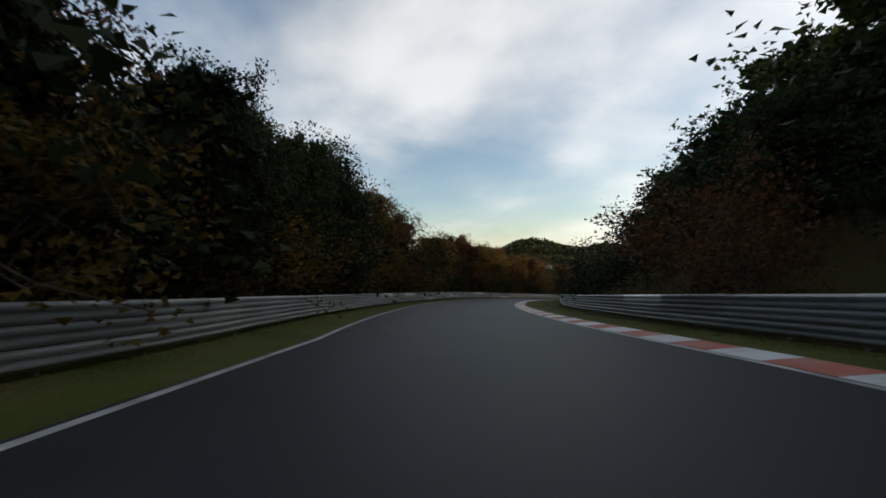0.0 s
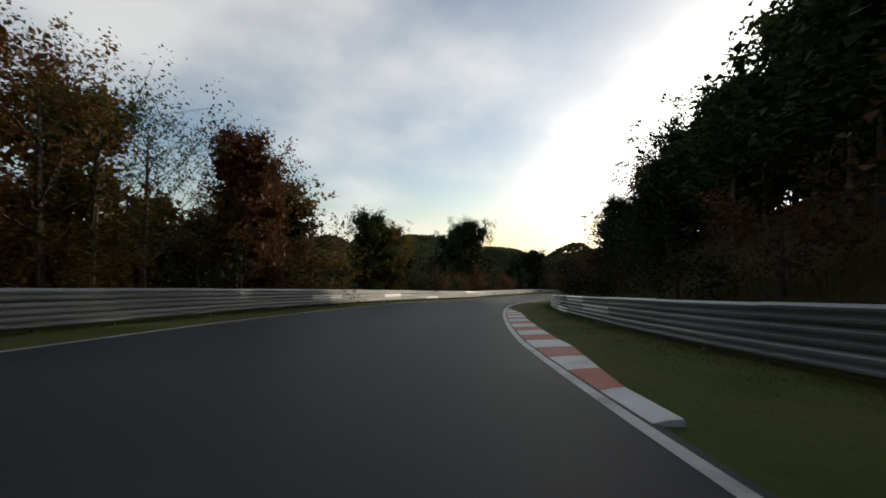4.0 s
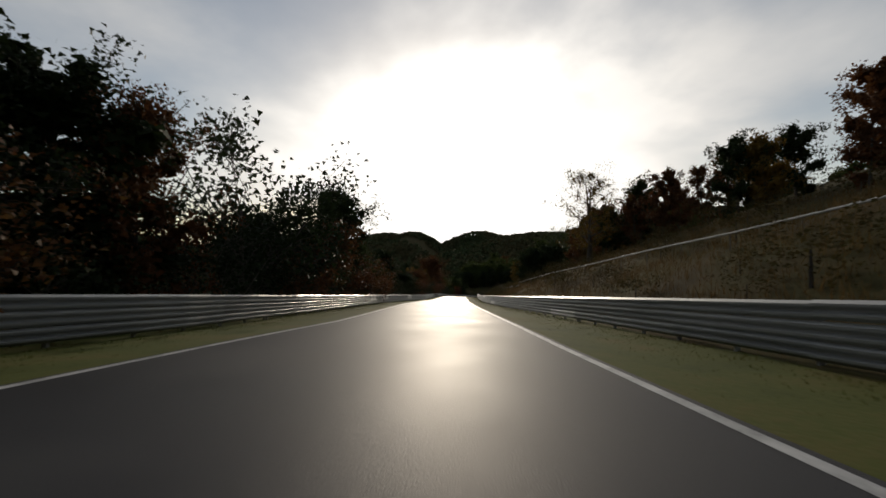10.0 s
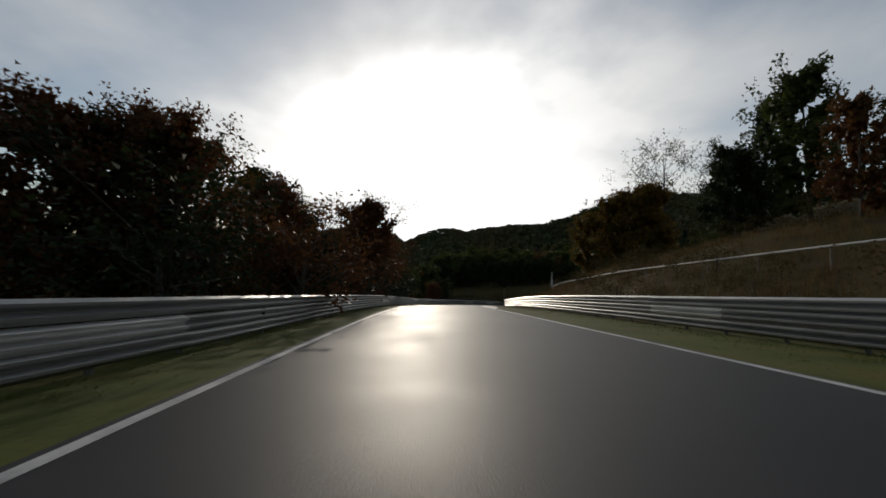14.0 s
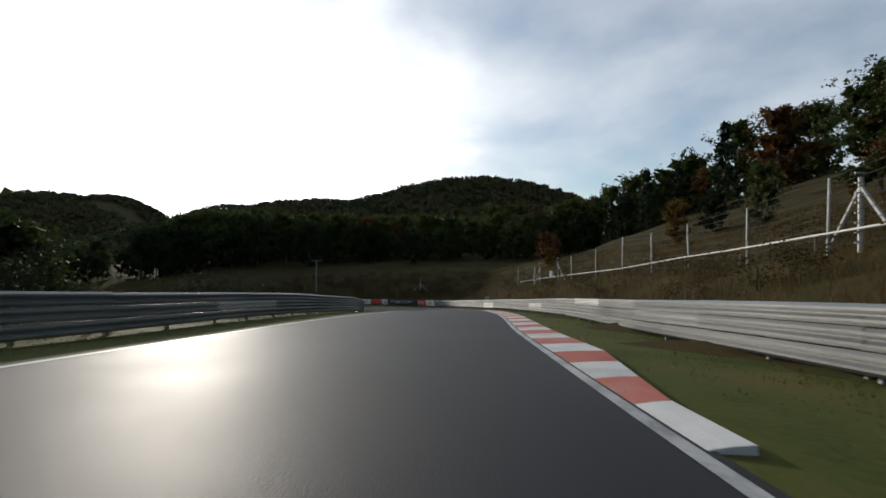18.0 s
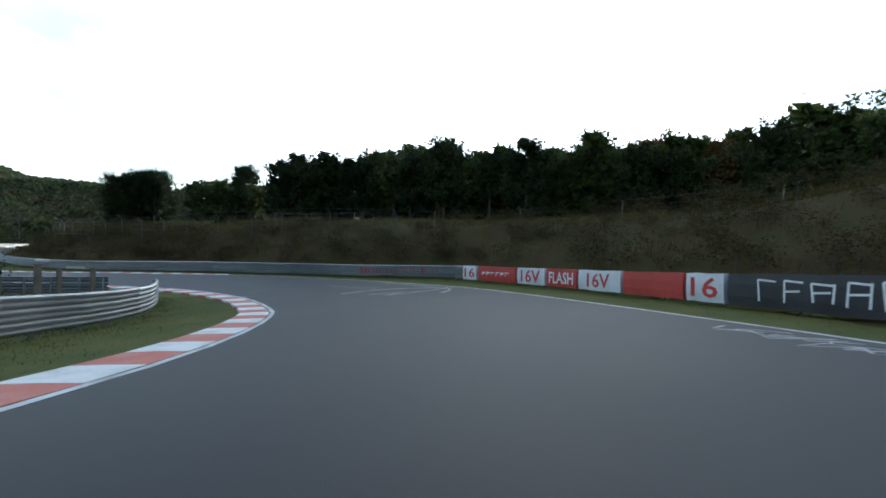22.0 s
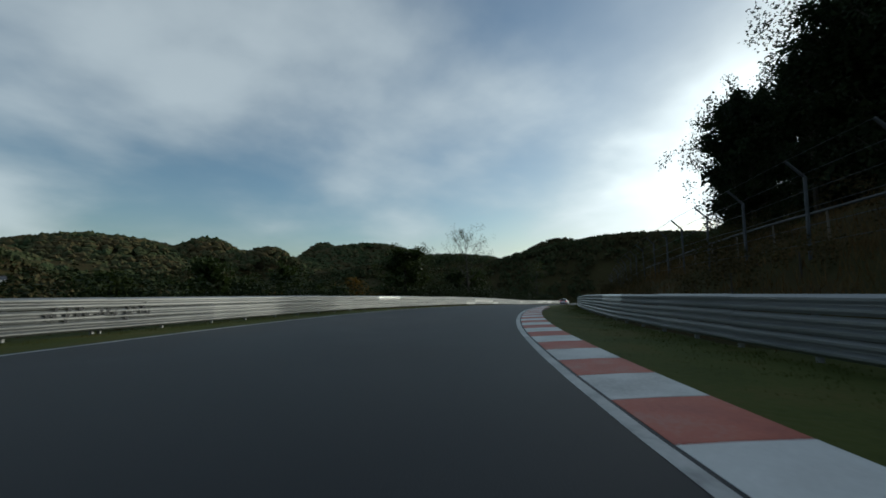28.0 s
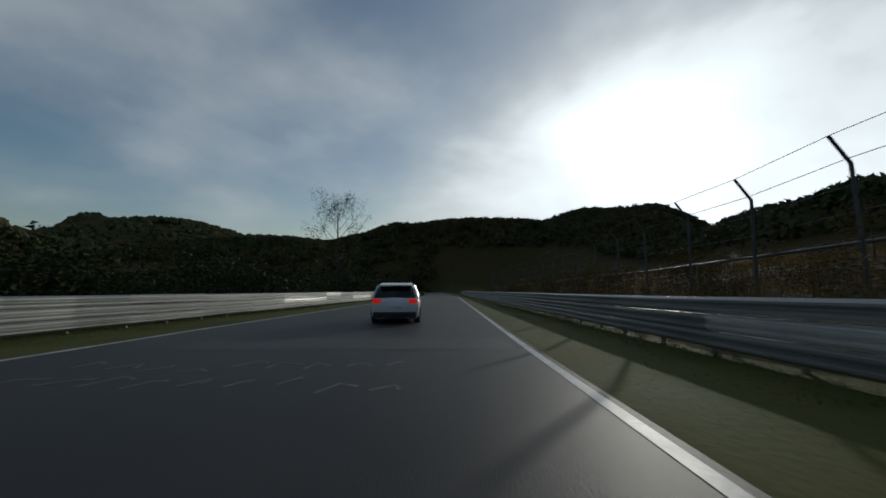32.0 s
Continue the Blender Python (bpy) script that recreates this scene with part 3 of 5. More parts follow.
def tree_shape(kind, height, spread, leaves, leaf_size, seed, limbs, clear):
    """Wood and leaf arrays of one tree standing at the origin."""
    rng = np.random.default_rng(seed)
    lean = rng.normal(0, 0.02, 2)
    r0 = height * 0.013 + 0.05
    bend = rng.normal(0, 0.006, (8, 2)).cumsum(0) * height * 0.35
    tp = np.array([(lean[0] * height * i / 7 + bend[i, 0], lean[1] * height * i / 7 + bend[i, 1], height * 0.93 * i / 7 - 0.6 * (i == 0)) for i in range(8)])
    chunks = [tube(tp, [r0 * (1 - i / 7) ** 0.8 + 0.015 for i in range(8)], 6)]
    tips, inner = [], []
    for i in range(limbs):
        f = clear + (0.98 - clear) * (i + rng.random()) / limbs
        base = np.array([np.interp(f, np.linspace(0, 1, 8), tp[:, k]) for k in range(3)])
        w = i * 2.4 + rng.random()
        if kind == "spruce":
            reach = spread * (1.03 - f) * (0.8 + 0.3 * rng.random())
            dirn = np.array([math.cos(w), math.sin(w), -0.2])
        elif kind == "bush":
            reach = spread * (0.55 + 0.5 * rng.random())
            dirn = np.array([math.cos(w), math.sin(w), 0.4 + 0.9 * rng.random()])
        else:
            g = (f - clear) / (1 - clear)
            reach = spread * math.sin(min(1.0, g * 0.8 + 0.2) * math.pi) ** 0.55 * (0.62 + 0.5 * rng.random())
            dirn = np.array([math.cos(w), math.sin(w), 0.25 + 0.8 * g])
        pts = [base]
        for k in range(1, 4):
            pts.append(base + dirn * reach * k / 3 + rng.normal(0, 0.05, 3) * reach + np.array([0, 0, 0.03 * k * k * reach if kind != "spruce" else 0]))
        rb = max(0.018, r0 * 0.42 * (1 - f) + 0.015)
        chunks.append(tube(pts, [rb, rb * 0.7, rb * 0.45, 0.01], 3))
        tips += [pts[2], pts[3]]
        inner += [pts[1], pts[1] * 0.5 + pts[2] * 0.5, pts[2]]
        for k in range(4 if kind != "spruce" else 3):
            a = pts[1 + k % 2] * (0.5 if k > 2 else 0.2) + pts[2] * (0.5 if k > 2 else 0.8)
            if kind == "spruce":
                side = np.array([-dirn[1], dirn[0], -0.25]) * (1 if k % 2 else -1)
                sub = a + (side * 0.35 + dirn * 0.2) * reach * (0.5 + 0.5 * rng.random())
            else:
                sub = a + (rng.normal(0, 0.32, 3) + np.array([dirn[0] * 0.25, dirn[1] * 0.25, 0.16])) * reach * 0.9
            mid = (a + sub) / 2 + rng.normal(0, 0.04, 3) * reach
            chunks.append(tube([a, sub], [rb * 0.45, 0.008], 3))
            tips += [mid, sub]
            for j in range(1 if kind not in ("spruce", "bush") else 0):
                end = sub + rng.normal(0, 0.17, 3) * reach + np.array([0, 0, 0.06 * reach])
                if k < 2:
                    chunks.append(tube([mid * 0.4 + sub * 0.6, end], [rb * 0.22, 0.006], 3))
                tips.append(end)
    wood_v, wood_f = merge(chunks)
    rad = {"spruce": 0.16 * spread, "bush": 0.26 * spread, "oak": 0.115 * spread + 0.12, "birch": 0.105 * spread + 0.12}[kind]
    at = around(tips, rad, leaves, rng)
    if kind in ("spruce", "birch"):
        at[:, 2] -= 0.35 * rng.random(leaves) ** 2
    at[:, 2] = np.maximum(at[:, 2], 0.05)
    p, q = leaves_at(at, leaf_size, rng)
    # broad sprays of shaded foliage fill the inside of the crown
    if kind == "oak":
        for pool, count, size, wide in ((inner, leaves // 3, 2.3, 1.3), (inner, leaves // 7, 3.4, 0.9)):
            p2, q2 = leaves_at(around(pool, rad * wide, count, rng), leaf_size * size, rng)
            p2[:, 2] = np.maximum(p2[:, 2], 0.05)
            p, q = np.vstack([p, p2]), np.vstack([q, q2 + len(p)])
    return wood_v, wood_f, p, q


def make_tree(kind, height, spread, leaves, leaf_size, mat, seed, limbs, clear):
    root = new("tree")
    wv, wf, p, q = tree_shape(kind, height, spread, leaves, leaf_size, seed, limbs, clear)
    mesh_part("trunk", wv, wf, BARK, root, "dark rough bark trunk and limbs")
    mesh_part("crown", p.tolist(), q.tolist(), mat, root)
    return root


KINDS = {
    "oak_green": (("oak", 13, 4.4, 8400, 0.105, LEAF_GREEN, 1, 22, 0.14), "broadleaf tree with green and yellowing crown"),
    "oak_dark": (("oak", 13, 4.6, 9600, 0.107, LEAF_DARK, 2, 24, 0.08), "dense dark green broadleaf tree"),
    "oak_tall": (("oak", 15, 3.9, 7840, 0.107, LEAF_DARK, 12, 22, 0.27), "tall dark broadleaf tree with bare lower trunk"),
    "oak_gold": (("oak", 11, 3.8, 7680, 0.098, LEAF_GOLD, 3, 20, 0.1), "broadleaf tree with golden autumn leaves"),
    "oak_rust": (("oak", 12, 4.0, 7680, 0.098, LEAF_RUST, 4, 20, 0.1), "broadleaf tree with rusty autumn leaves"),
    "oak_big": (("oak", 16, 6.2, 21000, 0.088, LEAF_RUST, 44, 34, 0.05), "large rusty broadleaf tree with dense crown"),
    "oak_full": (("oak", 14, 5.0, 17000, 0.1, LEAF_DARK, 16, 30, 0.05), "large dense dark broadleaf tree"),
    "oak_broad": (("oak", 8, 3.6, 9000, 0.085, LEAF_DARK, 15, 30, 0.03), "round dense dark broadleaf tree"),
    "birch": (("birch", 12, 2.8, 6000, 0.08, LEAF_GOLD, 5, 20, 0.15), "slender birch with thin yellow leaves"),
    "bare": (("birch", 12, 4.2, 3600, 0.07, LEAF_GREEN, 6, 20, 0.24), "half-bare tree with spreading limbs and few leaves"),
    "spruce": (("spruce", 15, 2.8, 4600, 0.16, NEEDLE, 7, 60, 0.05), "dark conical spruce with drooping branches"),
    "bush": (("bush", 3.2, 2.0, 3000, 0.072, LEAF_DARK, 8, 14, 0.03), "dense dark green roadside bush"),
    "bush_gold": (("bush", 3.6, 2.1, 2700, 0.072, LEAF_GOLD, 9, 14, 0.03), "yellow-brown leafy autumn bush"),
    "bush_rust": (("bush", 2.6, 1.9, 2400, 0.07, LEAF_RUST, 10, 13, 0.03), "russet brown autumn bush on the bank"),
}
for key in ("oak_green", "oak_dark", "oak_tall", "oak_gold", "oak_rust", "birch"):
    (kind, tall, wide, leaves, size, mat, seed, limbs, clear), label = KINDS[key]
    KINDS[key + "_off"] = ((kind, tall, wide, int(leaves * 0.3), size * 1.7, mat, seed + 30, int(limbs * 0.7), clear), label)
MODELS = {}
for key, (spec, label) in KINDS.items():
    t0 = make_tree(*spec)
    shrub = spec[0] == "bush"
    t0.name = "bush" if shrub else "tree"
    tagged(t0, label, "bush" if shrub else "tree", "shrubs beside the track" if shrub else "trees beside the track")
    t0["tall"] = float(spec[1])
    MODELS[key] = t0
USED = set()


def plant(key, x, y, height, spin=None, wide=1.0, sink=0.15):
    m = MODELS[key]
    k = height / m["tall"]
    z = float(land(np.array([x]), np.array([y]))[0])
    spin = random.uniform(0, 6.28) if spin is None else spin
    place = Matrix.LocRotScale((x, y, z - sink), Euler((random.uniform(-0.04, 0.04), random.uniform(-0.04, 0.04), spin)), None)
    if key in USED:
        ob = copy_thing(m, place)
    else:
        ob = m
        ob.matrix_basis = place
        USED.add(key)
    ob.scale = (k * wide, k * wide, k)
    return ob


def ground_at(p):
    return float(land(np.array([p.x]), np.array([p.y]))[0])


def scatter(s0, s1, side, near, far, count, seed):
    """Places on a stretch, near to far metres beyond the barrier."""
    rng = random.Random(seed)
    for i in range(count):
        s = s0 + (s1 - s0) * (i + rng.random()) / count
        d = near + (far - near) * rng.random() ** 1.2
        la = (shift(RAIL_R, s) + d) if side > 0 else (shift(RAIL_L, s) - d)
        yield spot(s, la), rng, d


# height of the crowns' tops above the road by station, in rows at given distances beyond the barrier
TOPS_L = ((5, table("-20:10.5 12:10.5 24:11.5 36:13.5 48:12.8 60:12.1 84:12 96:11.4 108:10.9 120:10 144:10.1 150:8.5 168:9.7 174:7.2 180:12.4 186:14.5 192:14 198:8 216:9.5 240:9.2 252:8.2 264:9 270:8 276:6.6 288:8.3 294:8.7 300:11 308:9 313:6.2 318:5.9 330:6.8 342:6 348:6 360:5.3 366:5.2 372:7.9 384:9.7 408:9 414:9.6 420:14.3 426:17.9 440:16 452:10 470:6")),
          (9, table("-20:12 18:14.3 36:15.5 48:16 60:14.2 84:13.3 108:13.5 120:11.9 132:11 150:11.6 156:9.2 168:10.9 174:8.2 180:11.5 186:16.2 192:17.9 198:13.1 204:9.5 210:8.7 228:10.8 258:9.7 276:9 282:8 294:9.4 306:9.5 314:7.5 324:7.9 336:8 342:7.6 348:7.2 354:8 366:7.4 378:7.1 384:11.3 396:13 408:9 414:6.5 420:13.6 432:20 452:13 470:8")))
TOPS_R = ((8, table("-20:12.5 24:11 36:9.5 48:11 60:10.5 72:9.3 84:10 102:12.5 114:11.7 126:11.5 144:13.5 162:16 174:11.8 186:9.3 198:8.1 216:10.6 240:9 258:9.4 276:7.4 294:9.7 306:7.8 324:9.2 342:10.5 354:8.2 366:8.1 384:12.6 402:13.9 432:14 450:9.5 468:11.5 486:9.8 504:7 516:10.9 530:13")),
          (14, table("-20:16.5 36:15.5 60:15.5 78:19 96:18.5 120:19.5 132:19.1 150:19 168:23 180:24 186:17.3 198:13.8 216:13 234:16.6 252:13.1 276:12.6 288:14.4 306:11.7 330:12.2 348:14 360:10.3 372:11 390:15.4 414:19 440:20 456:20 462:14.3 474:15.3 480:12.8 486:13 492:10.5 504:9.8 510:9 522:14")),
          (22, table("-20:30 54:32 100:34 150:29 180:30 200:30 210:20.6 240:23 258:18.2 288:17 306:20 318:16.5 330:19 342:15.6 360:18 372:14.2 384:14.2 396:21 420:24 456:28 474:20.5 486:15 498:12.3 510:10 522:16")))


def stand(s0, s1, side, near, far, count, keys, h0, h1, seed, wide=1.0, light=8.5, follow=True):
    """Trees on a stretch; where follow is set their tops keep to the rows above."""
    for p, rng, d in scatter(s0, s1, side, near, far, count, seed):
        key = rng.choice(keys)
        if d > light and key + "_off" in MODELS:
            key += "_off"
        h = rng.uniform(h0, h1)
        spin, breadth, droop = rng.uniform(0, 6.28), wide * rng.uniform(0.85, 1.2), rng.uniform(0.84, 1.02)
        s = float(ST[int(((MID[:, 0] - p.x) ** 2 + (MID[:, 1] - p.y) ** 2).argmin())])
        if follow:
            rows = TOPS_L if side < 0 else TOPS_R
            top = float(np.interp(d, [r[0] for r in rows], [shift(r[1], s) for r in rows])) * droop
            h = min(15.5, top - (ground_at(p) - spot(s, 0).z))
            if h < 2.5:
                continue
        plant(key, p.x, p.y, h, spin, breadth)


def thicket(name, label, category, sites, forms, mat, wood_mat=BARK):
    """Growth that nobody could count, joined into one object: sites are x, y, height, width factor."""
    rng = np.random.default_rng(len(name) + len(sites))
    xy = np.array([(a[0], a[1]) for a in sites])
    zz = land(xy[:, 0], xy[:, 1])
    vs, fs, ms, n = [], [], [], 0
    for (x, y, h, wide), z in zip(sites, zz):
        tall, wv, wf, p, q = forms[int(rng.integers(len(forms)))]
        w = rng.uniform(0, 6.28)
        k = h / tall
        turn = np.array([[math.cos(w), -math.sin(w), 0], [math.sin(w), math.cos(w), 0], [0, 0, 1]]) * np.array([k * wide, k * wide, k])[:, None]
        for v, f, mi in ((wv, wf, 0), (p, q, 1)):
            if len(v):
                vs.append(v @ turn.T + (x, y, z - 0.15))
                fs += (f + n).tolist()
                ms.append(np.full(len(f), mi))
                n += len(v)
    me = bpy.data.meshes.new(name)
    me.from_pydata(np.concatenate(vs).tolist(), [], fs)
    me.materials.append(wood_mat)
    me.materials.append(mat)
    me.polygons.foreach_set("material_index", np.concatenate(ms).astype(np.int32))
    return tagged(new(name, me), label, category, kind="stuff")


def form(kind, height, spread, leaves, leaf_size, seed, limbs, clear):
    """A light tree for a thicket: trunk of square section, leaves as quads."""
    wv, wf, p, q = tree_shape(kind, height, spread, leaves, leaf_size, seed, limbs, clear)
    tv, tf = tube([(0, 0, -0.6), (0, 0, height * 0.5), (0, 0, height * 0.85)], [height * 0.014 + 0.04, height * 0.01 + 0.02, 0.03], 4)
    quads = [f for f in tf if len(f) == 4]
    return height, np.array([tuple(v) for v in tv]), np.array(quads), p, q


OAKS = [form("oak", 13, 4.4, 1500, 0.24, 80 + i, 16, 0.1) for i in range(3)]
FIRS = [form("spruce", 15, 2.8, 800, 0.38, 90 + i, 34, 0.05) for i in range(2)]
THICK = [form("bush", 2.6, 1.9, 900, 0.09, 70 + i, 12, 0.03) for i in range(3)]
LOW = [form("bush", 2.6, 1.9, 640, 0.085, 95 + i, 9, 0.03) for i in range(3)]


def sites(rows):
    """Rows of s0, s1, side, near, far, count, lowest, highest, seed, width."""
    got = []
    for s0, s1, side, near, far, count, h0, h1, seed, wide in rows:
        for p, rng, d in scatter(s0, s1, side, near, far, count, seed):
            got.append((p.x, p.y, rng.uniform(h0, h1), wide * rng.uniform(0.85, 1.2)))
    return got


# left of the road: woods at first, then hedges and single crowns
stand(-6, 16, -1, 4, 8, 8, ["oak_dark", "oak_tall", "oak_green", "oak_rust"], 8.5, 10.5, 11)
stand(14, 40, -1, 3, 7, 11, ["oak_dark", "oak_tall", "oak_dark", "oak_green"], 12, 15, 26)
stand(40, 75, -1, 3, 9, 11, ["oak_green", "birch", "oak_rust", "birch", "oak_gold"], 11, 14, 17)
stand(75, 114, -1, 3, 9, 13, ["oak_gold", "oak_rust", "birch", "oak_gold", "oak_rust"], 10, 13.5, 12)
stand(114, 134, -1, 3, 9, 8, ["oak_gold", "birch", "bare", "oak_rust"], 8, 9.8, 25)
stand(134, 162, -1, 3, 10, 8, ["oak_gold", "oak_green", "oak_gold", "oak_rust"], 5, 7, 24)
stand(0, 165, -1, 1.5, 4, 30, ["bush", "bush_gold", "bush", "bush_rust"], 2.4, 4.4, 13, 1.3, follow=False)
stand(160, 250, -1, 4, 12, 7, ["oak_green", "oak_dark", "oak_rust"], 6, 9, 14)
stand(250, 312, -1, 3, 10, 9, ["oak_dark", "oak_rust", "oak_green", "bush"], 5, 8, 15)
stand(312, 340, -1, 4, 10, 10, ["oak_dark", "oak_rust", "oak_tall", "birch"], 7.5, 10, 27)
stand(338, 362, -1, 3.5, 8.3, 12, ["oak_dark", "oak_tall", "oak_rust"], 6.8, 8.6, 22)
stand(362, 398, -1, 3.5, 9, 13, ["oak_dark", "birch", "oak_tall", "oak_rust"], 8, 10, 28)
stand(338, 351, 1, 11, 18, 7, ["oak_dark", "oak_rust", "oak_dark"], 6.5, 9.5, 48)
stand(160, 430, -1, 1.5, 4.5, 44, ["bush", "bush", "bush_rust"], 2.2, 3.8, 16, 1.3, follow=False)
stand(430, 545, -1, 3, 9, 22, ["bush", "bush", "bush"], 1.2, 2.2, 18, 1.2, follow=False)
for key, s, la, h, wide in (("oak_full", 183, -14, 15.5, 0.95), ("oak_full", 189, -17, 13, 0.8), ("oak_full", 222, -17.5, 13, 1.15), ("oak_full", 247, -18, 13.2, 1.25), ("oak_dark", 264, -13.5, 10, 1.3),
                            ("oak_full", 302, -14, 15, 1.0), ("oak_full", 287, -17, 9.8, 1.1), ("oak_tall", 330, -12, 11, 1.1), ("oak_big", 425, -16.5, 18.5, 1.1), ("oak_big", 434, -19, 15, 1.0), ("oak_rust", 452, -15.5, 6, 1.2), ("oak_dark", 462, -20, 8, 1.2),
                            ("bare", 703, -15, 14.6, 0.8), ("oak_broad", 704, -21, 5, 1.0), ("bare", 468, 34.4, 27, 1.15), ("spruce", 438, 47.7, 22.5, 1.1), ("spruce", 445, 52, 19, 1.0),
                            ("oak_dark", 399, 27, 9, 1.1), ("oak_dark", 408, 32, 9, 1.3), ("birch", 305, 21, 13, 1.2), ("oak_rust", 113, -16, 11.5, 1.0), ("birch", 118, -15.5, 11, 1.1), ("bare", 309, 23, 14, 0.9)):
    plant(key, *spot(s, la).xy, h, None, wide)
plant("oak_green", 495.2, 284.1, 9.4, None, 1.45)
plant("oak_dark", 531, 322.5, 12.2, None, 0.9)
plant("oak_green", 536.5, 321, 12, None, 0.95)
plant("oak_full", 550.5, 247.5, 24, 1.0, 0.82)
plant("oak_dark", 439, 250, 12.6, None, 0.9)
plant("oak_broad", 455, 248, 7, None, 1.1)
plant("oak_full", 571, 264, 17.5, None, 1.15)
plant("bare", 582, 341.5, 16.5, None, 0.8)
# right of the road: steep woods, then a grass bank with trees along its top
stand(-6, 38, 1, 8, 17, 20, ["oak_dark", "oak_tall", "oak_dark", "oak_dark"], 9, 13, 31)
stand(38, 62, 1, 8, 18, 10, ["oak_dark", "oak_tall", "oak_dark"], 7, 10, 49)
stand(62, 118, 1, 12, 20, 20, ["oak_dark", "oak_tall", "oak_dark", "oak_green"], 11, 14, 32)
stand(118, 165, 1, 7, 17, 12, ["oak_dark", "oak_tall", "oak_green"], 8, 12, 43)
stand(0, 170, 1, 1.2, 5, 34, ["bush", "bush_rust", "bush"], 2, 3.4, 33, 1.3, follow=False)
stand(165, 240, 1, 6, 17, 27, ["oak_rust", "oak_rust", "oak_gold", "oak_green"], 7, 11, 34)
stand(240, 276, 1, 18, 29, 10, ["oak_rust", "oak_gold", "oak_dark", "oak_rust"], 8, 10.5, 35)
stand(276, 330, 1, 17, 29, 15, ["oak_rust", "oak_gold", "oak_dark", "oak_rust"], 10, 13.5, 62)
stand(300, 398, 1, 15, 36, 22, ["oak_rust", "oak_dark", "birch", "oak_green", "oak_dark"], 6, 10, 36)
stand(438, 494, 1, 14, 28, 19, ["oak_gold", "oak_green", "oak_gold", "oak_rust"], 8.5, 12, 37)
stand(494, 524, 1, 17, 30, 9, ["oak_gold", "oak_green", "oak_dark", "oak_rust"], 5, 7, 60)
stand(520, 552, 1, 44, 60, 8, ["oak_dark", "oak_green", "oak_dark"], 10.5, 13, 39, follow=False)
stand(552, 584, 1, 42, 60, 16, ["oak_dark", "oak_tall", "oak_green", "oak_dark"], 12.3, 16, 59, follow=False)
stand(582, 602, 1, 30, 46, 12, ["oak_dark", "oak_tall", "oak_dark"], 11, 14.5, 68, follow=False)
stand(602, 640, 1, 28, 44, 14, ["oak_dark", "oak_tall", "oak_green", "oak_dark"], 6.5, 9, 61, follow=False)
stand(652, 674.5, 1, 13.5, 23, 13, ["oak_tall", "oak_dark", "oak_full"], 10.5, 13.5, 40, 1.0, 30, follow=False)
# growth on the banks and woods on the slopes further off
thicket("hedge", "dense dark thicket of shrubs behind the barrier", "shrubs",
        sites([(585, 685, -1, 4, 22, 80, 1.4, 2.4, 19, 1.6), (685, 800, -1, 3, 10, 110, 1.6, 2.8, 20, 1.4), (-30, 60, -1, 3, 14, 50, 3, 6, 23, 1.4)]), THICK, LEAF_DARK)
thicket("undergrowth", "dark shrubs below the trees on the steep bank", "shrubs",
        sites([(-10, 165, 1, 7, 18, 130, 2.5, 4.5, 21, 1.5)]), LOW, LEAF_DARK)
thicket("valley_trees", "green broadleaf trees below the track in the valley", "woods",
        sites([(572, 604, -1, 17, 62, 24, 9, 15, 74, 1.05), (604, 650, -1, 32, 70, 20, 8, 12, 78, 1.05), (650, 720, -1, 30, 70, 20, 9, 13, 75, 1.05)]), OAKS, LEAF_GREEN)
thicket("valley_autumn_trees", "brown and golden autumn trees below the track", "woods",
        sites([(572, 604, -1, 17, 62, 20, 8, 13.5, 76, 1.05), (604, 650, -1, 30, 70, 16, 7, 10.5, 79, 1.05), (650, 720, -1, 30, 70, 14, 8, 12, 77, 1.05)]), OAKS, LEAF_GOLD)
thicket("bank_brush", "russet dry brush covering the bank", "brush",
        sites([(170, 560, 1, 3, 18, 330, 0.6, 1.5, 45, 1.6), (520, 820, 1, 2.5, 11, 330, 0.6, 1.5, 46, 1.6), (520, 640, 1, 3, 12, 220, 0.6, 1.2, 47, 1.8)]), LOW, BRAMBLE)
thicket("wooded_slope", "mixed green and autumn broadleaf woods on the slope", "woods",
        sites([(380, 520, 1, 60, 170, 46, 11, 16, 51, 1.1), (520, 570, 1, 70, 230, 110, 15, 21, 52, 1.0), (-30, 170, 1, 14, 60, 60, 12, 16, 53, 1.1), (520, 552, 1, 60, 90, 30, 14, 18, 44, 1.0), (552, 592, 1, 60, 90, 54, 15, 19.5, 69, 1.0)]), OAKS, LEAF_GREEN)
thicket("autumn_slope", "brown autumn broadleaf woods on the slope", "woods",
        sites([(380, 520, 1, 60, 170, 26, 10, 15, 55, 1.1), (520, 570, 1, 70, 230, 60, 14, 19, 56, 1.0), (-20, 140, -1, 13, 28, 70, 10, 15, 57, 1.1)]), OAKS, LEAF_RUST)
thicket("spruce_stand", "dark spruces among the woods on the slope", "woods",
        sites([(440, 530, 1, 36, 90, 20, 11, 16, 38, 1.0), (520, 570, 1, 120, 240, 40, 14, 19, 58, 1.0)]), FIRS, NEEDLE)


# places of the houses in the valley: x, y, turn
HOUSES = [(157, 707, 0.3), (169, 686, 0.9), (187, 700, 0.5), (173, 670, 0.2), (190, 657, 1.2), (279, 674, 0.6), (332, 721, 0.4)]


